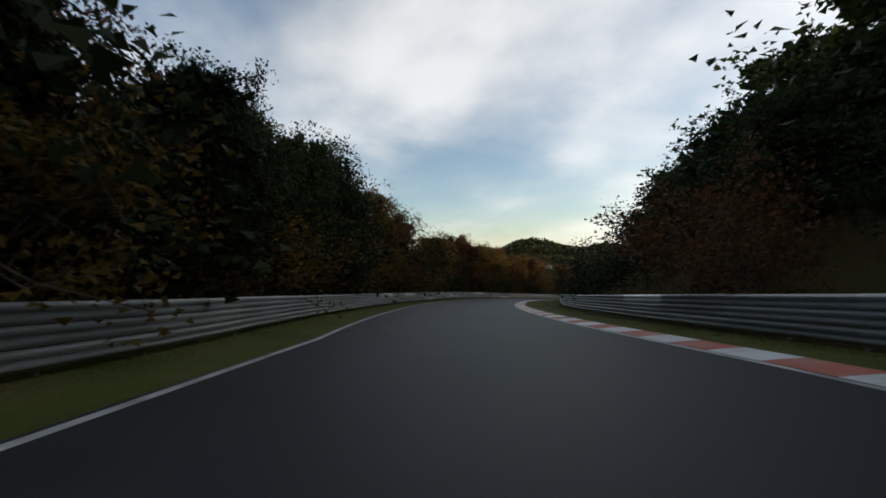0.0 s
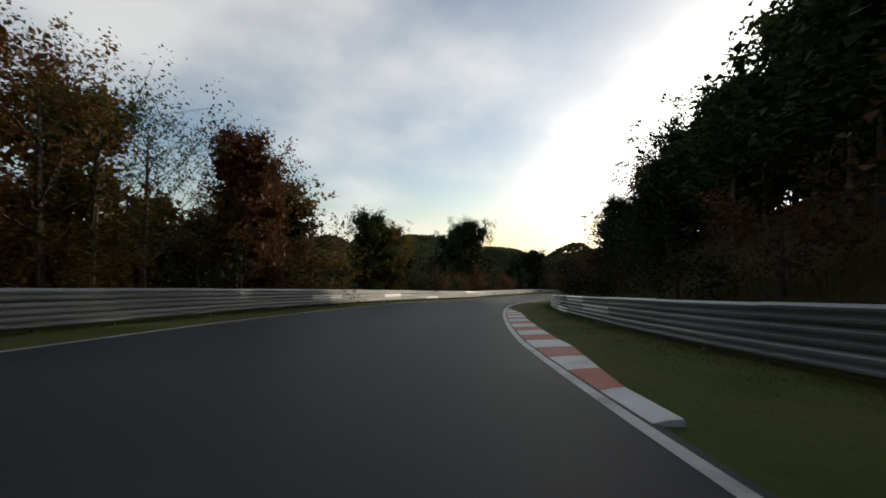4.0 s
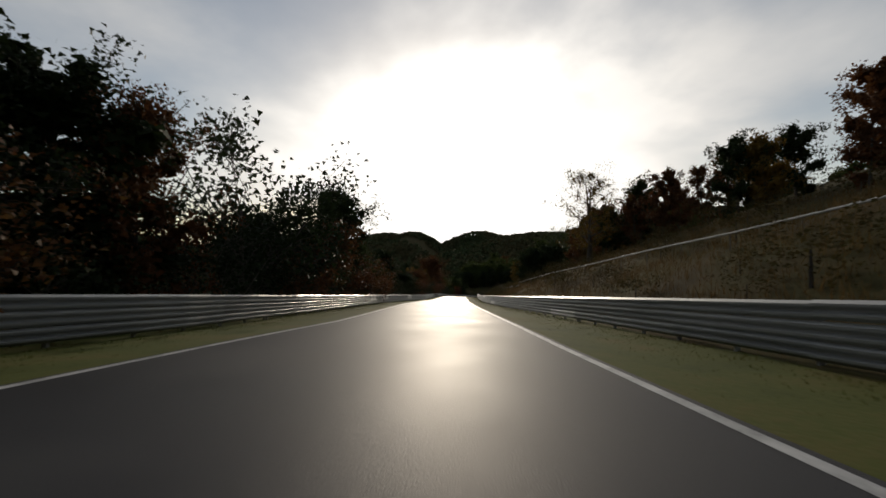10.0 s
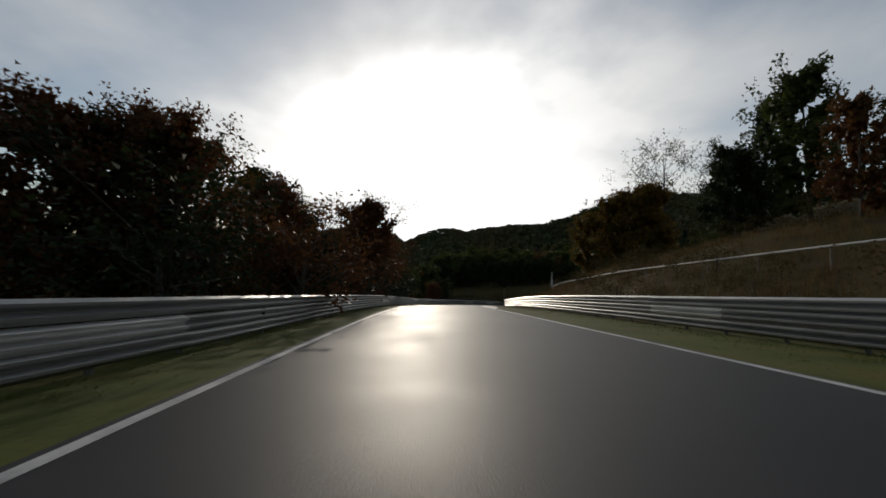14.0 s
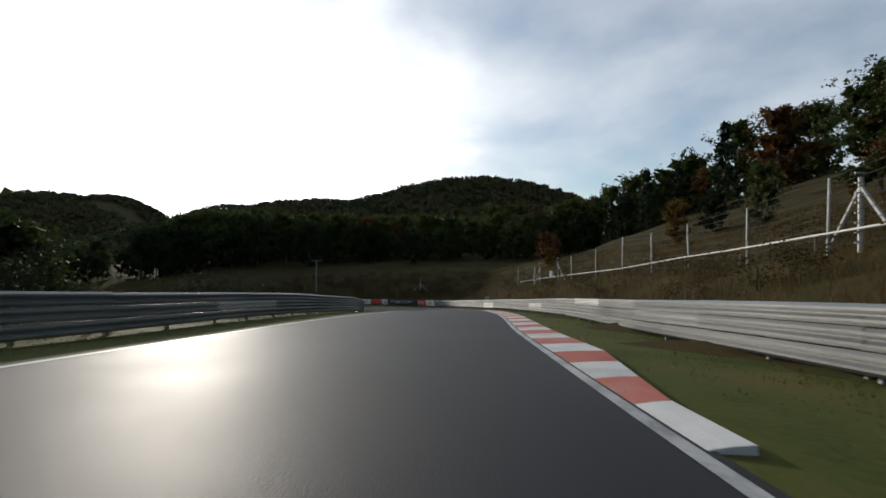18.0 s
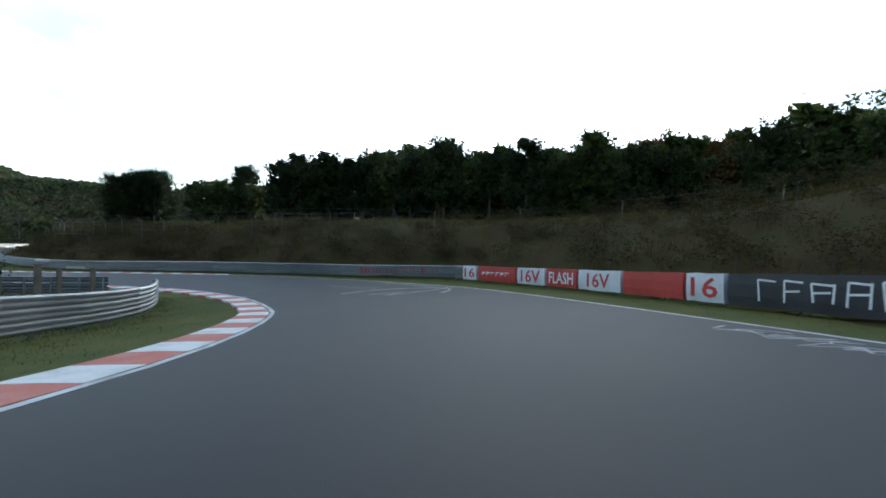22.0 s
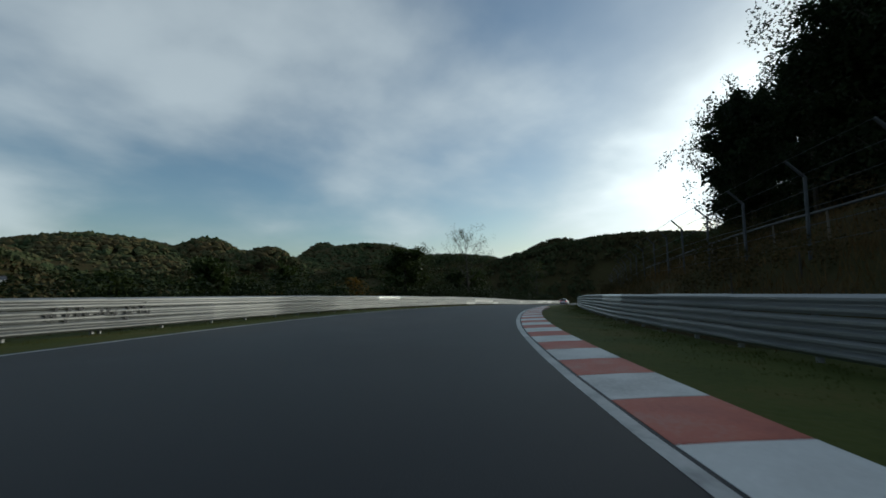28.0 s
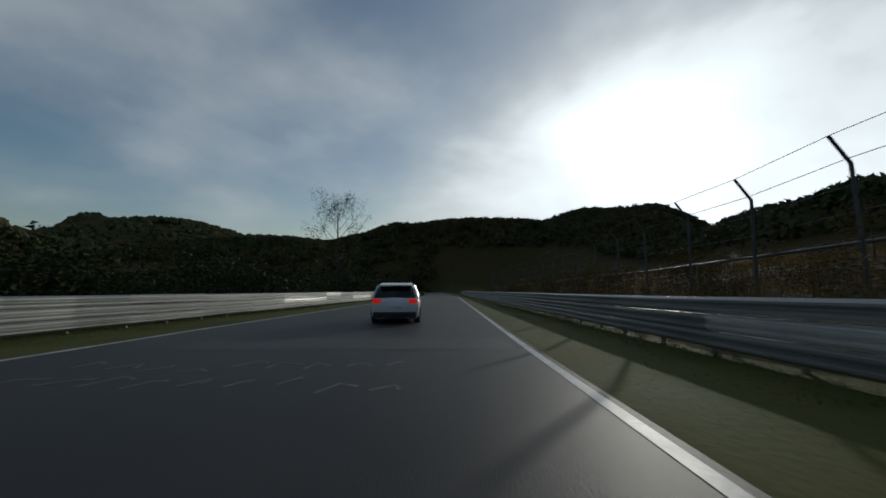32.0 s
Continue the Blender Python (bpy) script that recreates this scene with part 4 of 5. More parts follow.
# ---- far woods on the hills, one object ----
def far_woods():
    rng = np.random.default_rng(5)
    n = 72000
    x, y = rng.uniform(-500, 1700, n), rng.uniform(-500, 1700, n)
    d = np.full(n, 1e9)
    left = np.zeros(n, bool)
    for k in range(0, len(MID), 6):
        e = np.hypot(x - MID[k, 0], y - MID[k, 1])
        closer = e < d
        left = np.where(closer, (x - MID[k, 0]) * RIGHT[k, 0] + (y - MID[k, 1]) * RIGHT[k, 1] < 0, left)
        d = np.minimum(d, e)
    # the left slope falls away and is wooded further up
    keep = (d > np.where(left, 62, 130)) & (d < 1250)
    patch = np.array([noise.noise(Vector((a * 0.006, b * 0.006, 7))) for a, b in zip(x, y)])
    keep &= patch > -0.42
    for hx, hy, spin in HOUSES:
        keep &= (np.hypot(x - hx, y - hy) > 20)
    x, y, d = x[keep], y[keep], d[keep]
    z = land(x, y)
    bm = bmesh.new()
    bmesh.ops.create_icosphere(bm, subdivisions=1, radius=1)
    unit = np.array([v.co[:] for v in bm.verts])
    tri = np.array([[v.index for v in f.verts] for f in bm.faces])
    bm.free()
    # nearer crowns are sprays of leaves, the rest rounded tops
    sprays = []
    for k in range(4):
        q = rng.normal(0, 1, (26, 3))
        q = q / np.linalg.norm(q, axis=1)[:, None] * (rng.random(26) ** 0.4)[:, None]
        q[:, 2] = q[:, 2] * 0.8 + 0.15
        sprays.append(leaves_at(q, 0.36, rng))
    vs, fs, c = [], [], 0
    quads, quad_faces, e = [], [], 0
    for i in range(len(x)):
        r = (3.6 + 1.9 * rng.random()) * (1 + min(d[i], 900) / 1500)
        h = r * (0.5 + 0.3 * rng.random())
        if d[i] < 640:
            p, q = sprays[i % 4]
            w = rng.uniform(0, 6.28)
            turned = np.stack([p[:, 0] * math.cos(w) - p[:, 1] * math.sin(w), p[:, 0] * math.sin(w) + p[:, 1] * math.cos(w), p[:, 2]], 1)
            quads.append(turned * (r, r, r * 0.95) + (x[i], y[i], z[i] + h * 0.8))
            quad_faces.append(q + e)
            e += len(p)
        else:
            j = unit * (1 + rng.normal(0, 0.24, (len(unit), 1)))
            vs.append(j * (r, r, r * 0.8) + (x[i], y[i], z[i] + h * 0.6))
            fs.append(tri + c)
            c += len(unit)
    ob = mesh_thing("near_woods", np.concatenate(quads).tolist(), np.concatenate(quad_faces).tolist(), WOODS)
    tagged(ob, "mixed autumn woods on the valley sides", "woods", kind="stuff")
    ob = mesh_thing("far_woods", np.concatenate(vs).tolist(), np.concatenate(fs).tolist(), WOODS)
    return tagged(ob, "distant mixed autumn woods covering the hills", "woods", kind="stuff")


far_woods()


# ---- tufts of dry grass on the banks and verges: nobody could count them ----
def tufts(name, label, count, s0, s1, side, near, far, h0, h1, mat, seed, blades=9, fine=0.007):
    rng = np.random.default_rng(seed)
    s = rng.uniform(s0, s1, count)
    d = near + (far - near) * rng.random(count) ** 1.3
    edge = np.interp(s, ST, RAIL_R if side > 0 else RAIL_L)
    la = edge + side * d
    x = np.interp(s, ST, MID[:, 0]) + np.interp(s, ST, RIGHT[:, 0]) * la
    y = np.interp(s, ST, MID[:, 1]) + np.interp(s, ST, RIGHT[:, 1]) * la
    z = land(x, y)
    road_z = np.interp(s, ST, MID[:, 2]) + np.interp(s, ST, TILT) * la
    z = np.where(d < 0.6, road_z - 0.04, z)
    k = blades
    h = rng.uniform(h0, h1, (count, k))
    w = rng.uniform(0, 2 * math.pi, (count, k))
    lean = rng.uniform(0.1, 0.7, (count, k)) * h
    bx = x[:, None] + rng.normal(0, 0.12 + h1 * 0.2, (count, k))
    by = y[:, None] + rng.normal(0, 0.12 + h1 * 0.2, (count, k))
    bz = np.repeat(z[:, None], k, 1) - 0.04
    t = fine + h * 0.014
    p0 = np.stack([bx - np.sin(w) * t, by + np.cos(w) * t, bz], -1)
    p1 = np.stack([bx + np.sin(w) * t, by - np.cos(w) * t, bz], -1)
    p2 = np.stack([bx + np.cos(w) * lean, by + np.sin(w) * lean, bz + h], -1)
    verts = np.stack([p0, p1, p2], 2).reshape(-1, 3)
    i = np.arange(count * k) * 3
    ob = mesh_thing(name, verts.tolist(), np.stack([i, i + 1, i + 2], 1).tolist(), mat)
    return tagged(ob, label, "grass", kind="stuff")


TUFT = material("grass_blades", [(0.045, 0.056, 0.012), (0.075, 0.086, 0.02), (0.11, 0.092, 0.03)], 0.3, 0.85, 0, fine=3, island=0.35, spec=0.08, trans=0.4)
tufts("bank_grass", "tall dry brown grass and brush on the bank", 42000, 150, 800, 1, 0.9, 20, 0.2, 0.75, BRUSH, 61)
tufts("bank_grass_wooded", "dry undergrowth below the trees on the bank", 7000, -30, 160, 1, 0.9, 12, 0.2, 0.7, BRUSH, 62)
tufts("verge_grass_right", "short grass in front of the barrier", 26000, -20, 760, 1, -0.1, -4.2, 0.025, 0.07, TUFT, 63, 7, 0.009)
tufts("verge_grass_left", "short grass in front of the barrier", 26000, -20, 760, -1, -0.1, -4.2, 0.025, 0.07, TUFT, 64, 7, 0.009)
tufts("pasture_grass", "green pasture grass on the shelf above the bank", 12000, 516, 640, 1, 9, 40, 0.15, 0.45, TUFT, 66)
tufts("slope_grass", "rough grass and weeds behind the barrier", 14000, -20, 800, -1, 0.8, 9, 0.2, 0.8, BRUSH, 65)


# ---- painted boards in front of the barrier at the sharp bend ----
BOARD_RED = material("board_red", [(0.32, 0.03, 0.02), (0.5, 0.06, 0.04)], 0.9, 0.6, 0.1, fine=12)
BOARD_WHITE = material("board_white", [(0.5, 0.5, 0.48), (0.74, 0.74, 0.72)], 0.9, 0.6, 0.1, fine=12)
BOARD_BLACK = material("board_black", [(0.012, 0.012, 0.014), (0.035, 0.035, 0.038)], 0.9, 0.6, 0.1, fine=12)
INK_RED = material("brush_red", [(0.36, 0.025, 0.02), (0.52, 0.05, 0.04)], 2, 0.6, 0)
INK_WHITE = material("brush_white", [(0.6, 0.6, 0.58), (0.78, 0.78, 0.76)], 2, 0.6, 0)
INK_GREY = material("brush_grey", [(0.1, 0.1, 0.11), (0.18, 0.18, 0.19)], 2, 0.6, 0)


def lettering(text, width, height, mat, parent, matrix, slant=0.0):
    """Words as a flat mesh under a board."""
    cu = bpy.data.curves.new("letters", "FONT")
    cu.body, cu.align_x, cu.align_y, cu.shear, cu.resolution_u = text, "CENTER", "CENTER", slant, 2
    cu.extrude = 0.004
    cu.offset = 0.012
    tmp = new("letters", cu)
    me = bpy.data.meshes.new_from_object(tmp.evaluated_get(bpy.context.evaluated_depsgraph_get()))
    bpy.data.objects.remove(tmp)
    xs = [v.co.x for v in me.vertices]
    ys = [v.co.y for v in me.vertices]
    kx, ky = width / (max(xs) - min(xs)), height / (max(ys) - min(ys))
    cx, cy = (max(xs) + min(xs)) / 2, (max(ys) + min(ys)) / 2
    for v in me.vertices:
        v.co = ((v.co.x - cx) * kx, (v.co.y - cy) * ky, v.co.z)
    me.materials.clear()
    me.materials.append(mat)
    ob = new("lettering", me)
    ob.parent, ob.matrix_local = parent, matrix
    return ob


def bars(n, width, height, mat, parent, up, depth, seed):
    """Strokes in place of writing that cannot be read."""
    rng = random.Random(seed)
    t = 0.06
    for i in range(n):
        x0 = -width / 2 + width * i / n
        w = width / n * 0.68
        hh = height * rng.uniform(0.7, 1.0)
        lean = rng.uniform(-0.05, 0.08)
        for k, (ax, ay, bx, by) in enumerate(((x0, -hh / 2, x0 + lean, hh / 2), (x0 + lean, hh / 2, x0 + w, hh / 2 - 0.05), (x0, 0, x0 + w * rng.uniform(0.6, 1), 0.03), (x0 + w, hh / 2, x0 + w * 0.9, -hh / 2))[: rng.randint(2, 4)]):
            d = Vector((bx - ax, by - ay, 0))
            m = Vector((-d.y, d.x, 0)).normalized() * t / 2
            a, b = Vector((ax, ay + up, depth)), Vector((bx, by + up, depth))
            lift = Vector((0, 0, 0.005 + 0.001 * k))
            v = [a - m, a + m, b + m, b - m, a - m + lift, a + m + lift, b + m + lift, b - m + lift]
            mesh_part("brush_stroke", v, [(7, 6, 5, 4), (0, 4, 5, 1), (1, 5, 6, 2), (2, 6, 7, 3), (3, 7, 4, 0)], mat, parent)


def board(s0, s1, mat, label, words="", ink=None, strokes=0, size=0.6):
    """A painted board on tyres that bends with the barrier; its front faces the road."""
    base = tagged(new("painted_board"), label, "board", "painted boards along the bend")
    mid = (s0 + s1) / 2
    a, b = spot(s0, shift(RAIL_R, s0) - 0.45), spot(s1, shift(RAIL_R, s1) - 0.45)
    length = (b - a).length
    along = (b - a).normalized()
    up = Vector((0, 0, 1))
    out = along.cross(up).normalized() * -1
    up2 = out.cross(-along)
    m = Matrix((( -along.x, up2.x, out.x, (a.x + b.x) / 2), (-along.y, up2.y, out.y, (a.y + b.y) / 2), (-along.z, up2.z, out.z, (a.z + b.z) / 2), (0, 0, 0, 1)))
    if m.determinant() < 0:
        m[0][0], m[1][0], m[2][0] = along.x, along.y, along.z
    base.matrix_world = m
    bm = bmesh.new()
    n = 8
    rows = []
    rng = random.Random(int(s0 * 10))
    for i in range(n + 1):
        x = -length / 2 + length * i / n + (0.015 if i == 0 else -0.015 if i == n else 0)
        sag = rng.uniform(-0.015, 0.015)
        rows.append([bm.verts.new((x, yy + sag, zz)) for yy, zz in ((0.04, 0.0), (0.35, 0.03), (0.75, 0.03), (1.1, 0.0), (1.1, -0.25), (0.04, -0.25))])
    for i in range(n):
        for j in range(6):
            bm.faces.new((rows[i][j], rows[i + 1][j], rows[i + 1][(j + 1) % 6], rows[i][(j + 1) % 6]))
    bm.faces.new(rows[0][::-1])
    bm.faces.new(rows[-1])
    bmesh.ops.recalc_face_normals(bm, faces=bm.faces)
    part("panel", bm, mat, base)
    if words:
        lettering(words, min(length * 0.8, size * 0.62 * len(words) + 0.25), size, ink, base, Matrix.Translation((0, 0.58, 0.04)))
    if strokes:
        bars(strokes, length * 0.75, size, ink, base, 0.58, 0.032, int(s0))
    return base


board(525.2, 527.6, BOARD_WHITE, "white painted board lettered 16V in red", "16V", INK_RED, size=0.8)
board(527.7, 529.9, BOARD_RED, "red painted board with illegible white brush strokes", "", INK_WHITE, 5, 0.5)
board(530.0, 537.6, BOARD_BLACK, "long black painted board with white brush strokes", "", INK_WHITE, 9, 0.7)
board(537.7, 538.9, BOARD_WHITE, "narrow white board lettered 16 in red", "16", INK_RED, size=0.75)
board(539.0, 541.4, BOARD_RED, "plain red painted board on tyres")
board(541.5, 543.6, BOARD_WHITE, "white board lettered 16V, smeared in grey", "16V", INK_RED, 0, 0.75)
board(543.7, 545.4, BOARD_RED, "red painted board lettered FLASH in white", "FLASH", INK_WHITE, size=0.7)
board(545.5, 547.2, BOARD_WHITE, "white painted board lettered 16V in red", "16V", INK_RED, size=0.8)
board(547.3, 550.0, BOARD_RED, "red painted board with faded pink strokes", "", INK_WHITE, 6, 0.3)
board(550.1, 551.2, BOARD_WHITE, "narrow white board lettered 16 in red", "16", INK_RED, 0, 0.7)


# ---- sprayed strokes on the barrier ----
def spray(offsets, side, s0, s1, n, mat, label, seed, low=0.25, high=0.9):
    base = tagged(new("barrier_graffiti"), label, "graffiti")
    base.location = spot(s0, shift(offsets, s0) - side * 0.15)
    rng = random.Random(seed)
    for i in range(n):
        s = s0 + (s1 - s0) * (i + rng.uniform(0.1, 0.5)) / n
        ds = (s1 - s0) / n * rng.uniform(0.1, 0.5)
        a, b = rng.uniform(low, (low + high) / 2), rng.uniform((low + high) / 2, high)
        pts = [spot(q, shift(offsets, q) - side * 0.142, z) - base.location for q, z in ((s, a), (s + 0.09, a), (s + ds + 0.09, b), (s + ds, b))]
        off = (spot(s, 0) - spot(s, side * 1.0)).normalized() * 0.006
        mesh_part("brush_stroke", pts + [p + off for p in pts], [(4, 5, 6, 7), (0, 1, 5, 4), (1, 2, 6, 5), (2, 3, 7, 6), (3, 0, 4, 7)], mat, base)
    return base


spray(RAIL_R, 1, 553.0, 558.5, 22, INK_RED, "red sprayed strokes on the grey barrier", 5)
spray(RAIL_L, -1, 640.5, 643.5, 12, BOARD_BLACK, "black sprayed strokes on the grey barrier", 6)


# ---- paint on the road: arcs and scrawl at the bend, patches on the straight ----
def stroke(points, width, parent, mat=LINE, up=0.006):
    """A painted stroke through points given as station and offset."""
    verts, faces = [], []
    pts = [spot(s, la, up) for s, la in points]
    for i, p in enumerate(pts):
        d = (pts[min(i + 1, len(pts) - 1)] - pts[max(i - 1, 0)])
        n = Vector((d.y, -d.x, 0)).normalized() * width / 2
        verts += [p - n - parent.location, p + n - parent.location]
    for i in range(len(pts) - 1):
        faces.append((2 * i, 2 * i + 1, 2 * i + 3, 2 * i + 2))
    return mesh_part("stroke", verts, faces, mat, parent)


GRAFFITI = material("faded_paint", [(0.07, 0.07, 0.07), (0.22, 0.22, 0.215), (0.36, 0.36, 0.35)], 1.6, 0.6, 0.1, fine=14)
scrawl = tagged(new("road_graffiti"), "faded white painted scrawl and arcs on asphalt", "graffiti")
scrawl.location = spot(545, 5)
stroke([(549.5, 2.4), (549.9, 4.0), (549.9, 5.2), (549.4, 6.8), (548.6, 8.1), (547.8, 8.5), (547.0, 7.8), (546.3, 6.6)], 0.15, scrawl, GRAFFITI)
stroke([(547.2, 3.9), (547.6, 6.6), (548.0, 9.4)], 0.12, scrawl, GRAFFITI, 0.008)
stroke([(548.1, 3.3), (548.05, 5.5), (547.2, 3.8)], 0.12, scrawl, GRAFFITI, 0.007)
stroke([(554.3, 4.5), (551.2, 5.1), (550.9, 5.8)], 0.1, scrawl, GRAFFITI)
stroke([(517.6, 3.6), (517.4, 5.3), (517.0, 5.4), (516.5, 4.0)], 0.12, scrawl, GRAFFITI)
stroke([(532.4, -4.6), (530.4, -3.4)], 0.1, scrawl, GRAFFITI)
stroke([(522.2, -3.8), (521.4, -3.2)], 0.1, scrawl, GRAFFITI)
for i in range(5):
    stroke([(519.3 - i * 0.2, 3.8 + i * 0.4), (518.6 - i * 0.1, 4.0 + i * 0.4), (519.0 - i * 0.15, 4.3 + i * 0.35)], 0.07, scrawl, GRAFFITI)
rng = random.Random(77)
for i in range(26):
    s = 532 + i * 0.2 if i < 12 else 547.8 + (i - 12) * 0.35
    la = shift(EDGE_R, s) - rng.uniform(0.5, 1.1)
    stroke([(s, la), (s + rng.uniform(0.1, 0.6), la - rng.uniform(0.2, 0.8)), (s + rng.uniform(0.3, 0.7), la - rng.uniform(-0.2, 0.5))], 0.09, scrawl, GRAFFITI)
FAINT = material("worn_paint", [(0.04, 0.04, 0.04), (0.09, 0.09, 0.088), (0.15, 0.15, 0.145)], 1.6, 0.6, 0.1, fine=14)
scrawl2 = tagged(new("road_graffiti"), "pale scuffed paint scrawl across dark asphalt", "graffiti")
scrawl2.location = spot(735, -3)
for i in range(18):
    s, la = 732.5 + (i // 9) * 1.3 + rng.uniform(0, 0.5), -5.6 + (i % 9) * 0.6
    stroke([(s, la), (s + rng.uniform(0.2, 0.6), la + rng.uniform(0, 0.3)), (s + rng.uniform(0, 0.5), la + rng.uniform(0.2, 0.5))], 0.06, scrawl2, FAINT)


def patch(s0, s1, l0, l1, label="lighter rectangular repair patch in the asphalt"):
    ob = ribbon("asphalt_patch", s0, s1, 1.0, l0, l1, 0.004, 0.004, PATCH, 1)
    return tagged(ob, label, "road patch", kind="structure")


for s0, s1, l0, l1 in ((303, 312, 0.2, 2.6), (420, 423.5, -4.4, -2.6), (736, 738, -5.5, 1.6), (694, 697, -3.4, -0.6)):
    patch(s0, s1, l0, l1)


# ---- fences on the right-hand bank ----
def bank_spot(s, out):
    p = spot(s, shift(RAIL_R, s) + out)
    p.z = ground_at(p)
    return p


def wire(points, radius, mat, parent, name="wire", sides=4):
    v, f = tube([p - parent.location for p in points], [radius] * len(points), sides)
    return mesh_part(name, v, f, mat, parent)


def tall_fence(s0, s1, step, out, height, mat, cranked, label, wires=6):
    """Posts with bent tops that carry strands of wire."""
    base = tagged(new("wire_fence"), label, "fence", "wire fences on the bank")
    base.location = bank_spot(s0, out)
    n = int((s1 - s0) / step)
    tops = []
    for i in range(n + 1):
        s = s0 + i * step
        p = bank_spot(s, out) - base.location
        towards = (spot(s, 0) - spot(s, 5)).normalized()
        towards.z = 0
        lean = Vector((random.uniform(-0.04, 0.04), random.uniform(-0.04, 0.04), 0)) * height
        pts = [p - Vector((0, 0, 0.5)), p + lean + Vector((0, 0, height * 0.82))]
        if cranked:
            pts.append(p + lean + towards * 0.55 + Vector((0, 0, height)))
        else:
            pts.append(p + lean + Vector((0, 0, height)))
        v, f = tube(pts, [0.055, 0.055, 0.045], 6)
        mesh_part("fence_post", v, f, mat, base)
        tops.append((p, pts))
    for k in range(wires):
        f = (k + 1) / wires
        line = []
        for p, pts in tops:
            q = pts[0].lerp(pts[1], 0.12 + f * 1.1) if f < 0.8 else pts[1].lerp(pts[2], (f - 0.8) / 0.2)
            line.append(q + base.location)
        wire(line, 0.012, DARK, base)
    return base


def hand_rail(s0, s1, step, out0, out1, label, mat_rail, height=1.0):
    """Low posts with one thick pale rail."""
    base = tagged(new("bank_railing"), label, "railing", "railings on the bank")
    base.location = bank_spot(s0, out0)
    n = int((s1 - s0) / step)
    feet = [bank_spot(s0 + i * step, out0 + (out1 - out0) * i / n) for i in range(n + 1)]
    line = []
    for i, p in enumerate(feet):
        near = [q.z - spot(s0 + j * step, 0).z for j, q in enumerate(feet) if abs(j - i) < 5]
        top = Vector((p.x, p.y, spot(s0 + i * step, 0).z + sum(near) / len(near) + height))
        v, f = tube([p - base.location - Vector((0, 0, 0.4)), top - base.location], [0.04, 0.035], 6)
        mesh_part("rail_post", v, f, WOODPOST, base)
        line.append(top)
    wire(line, 0.055, mat_rail, base, "rail", 6)
    return base


PALE_RAIL = material("pale_rail", [(0.32, 0.31, 0.29), (0.5, 0.49, 0.46)], 1, 0.6, 0.1, metal=0.3, fine=20)
hand_rail(205, 333, 4.0, 8.0, 8.0, "pale steel railing on short posts along the bank", PALE_RAIL, 1.15)
hand_rail(333, 441, 4.0, 8.0, 8.0, "pale steel railing on short posts along the bank", PALE_RAIL, 0.8)
hand_rail(441, 514, 4.3, 8.0, 8.0, "pale steel railing on short posts below the wire fence", PALE_RAIL, 0.8)
tall_fence(440, 498, 4.4, 8.2, 3.0, PALE_RAIL, False, "tall fence of pale posts and wires on the bank", 8)
tall_fence(506, 511, 4.8, 8.2, 2.6, PALE_RAIL, False, "tall fence of pale posts and wires on the bank", 8)
tall_fence(530, 580, 6.0, 15.0, 1.6, WOODPOST, False, "low wire fence with wooden posts on the bank", 3)
tall_fence(560, 640, 5.0, 7.5, 3.2, DARK, True, "dark fence with cranked post tops and wires")
tall_fence(642, 709, 4.0, 5.4, 3.3, DARK, True, "dark fence with cranked post tops and wires")
tall_fence(716, 818, 3.6, 5.1, 4.0, DARK, True, "dark fence with cranked post tops and wires")
hand_rail(610, 710, 3.4, 7.2, 6.4, "dark low railing on short posts along the bank", DARK, 1.1)
hand_rail(712, 820, 3.4, 6.2, 6.0, "dark low railing on short posts along the bank", DARK, 1.1)


def strut_post(s, out, side, height=3.1, mat=PALE_RAIL, label="pale steel end post with raking struts and pegs"):
    """A heavy end post with a raking strut and insulator pegs."""
    base = tagged(new("braced_post"), label, "fence post", "braced end posts")
    p = bank_spot(s, out)
    base.location = p
    inward = (spot(s, 0) - spot(s, 5)).normalized()
    line, thick = [Vector((0, 0, -0.4)), Vector((0, 0, height))], [0.09, 0.08]
    if mat is DARK:
        line.append(Vector((0, 0, height + 0.55)) + inward * 0.6)
        thick.append(0.07)
    v, f = tube(line, thick, 8)
    mesh_part("upright", v, f, mat, base)
    for k in ((side,) if abs(side) == 1 else (-1, 1)):
        q = bank_spot(s + k * 1.7, out) - p
        v, f = tube([q - Vector((0, 0, 0.2)), Vector((0, 0, height * 0.88))], [0.07, 0.07], 6)
        mesh_part("strut", v, f, mat, base)
    for k in range(8):
        z = 0.35 + k * 0.36
        v, f = tube([Vector((0, 0, z)) - inward * 0.12, Vector((0, 0, z)) + inward * 0.2], [0.035, 0.03], 5)
        mesh_part("peg", v, f, mat, base)
    return base


strut_post(433, 8.0, -1, 3.2)
strut_post(446, 7.6, 1, 3.0)
strut_post(469.5, 8.3, 2, 2.7)
strut_post(500, 8.2, -1, 2.4)
strut_post(504.5, 8.2, 1, 2.4)
strut_post(534, 5.2, 2, 1.6)
strut_post(640, 6.6, 1, 3.0, DARK, "dark steel end post with raking strut and pegs")
strut_post(711.8, 5.1, 2, 3.5, DARK, "dark steel end post with raking struts and pegs")


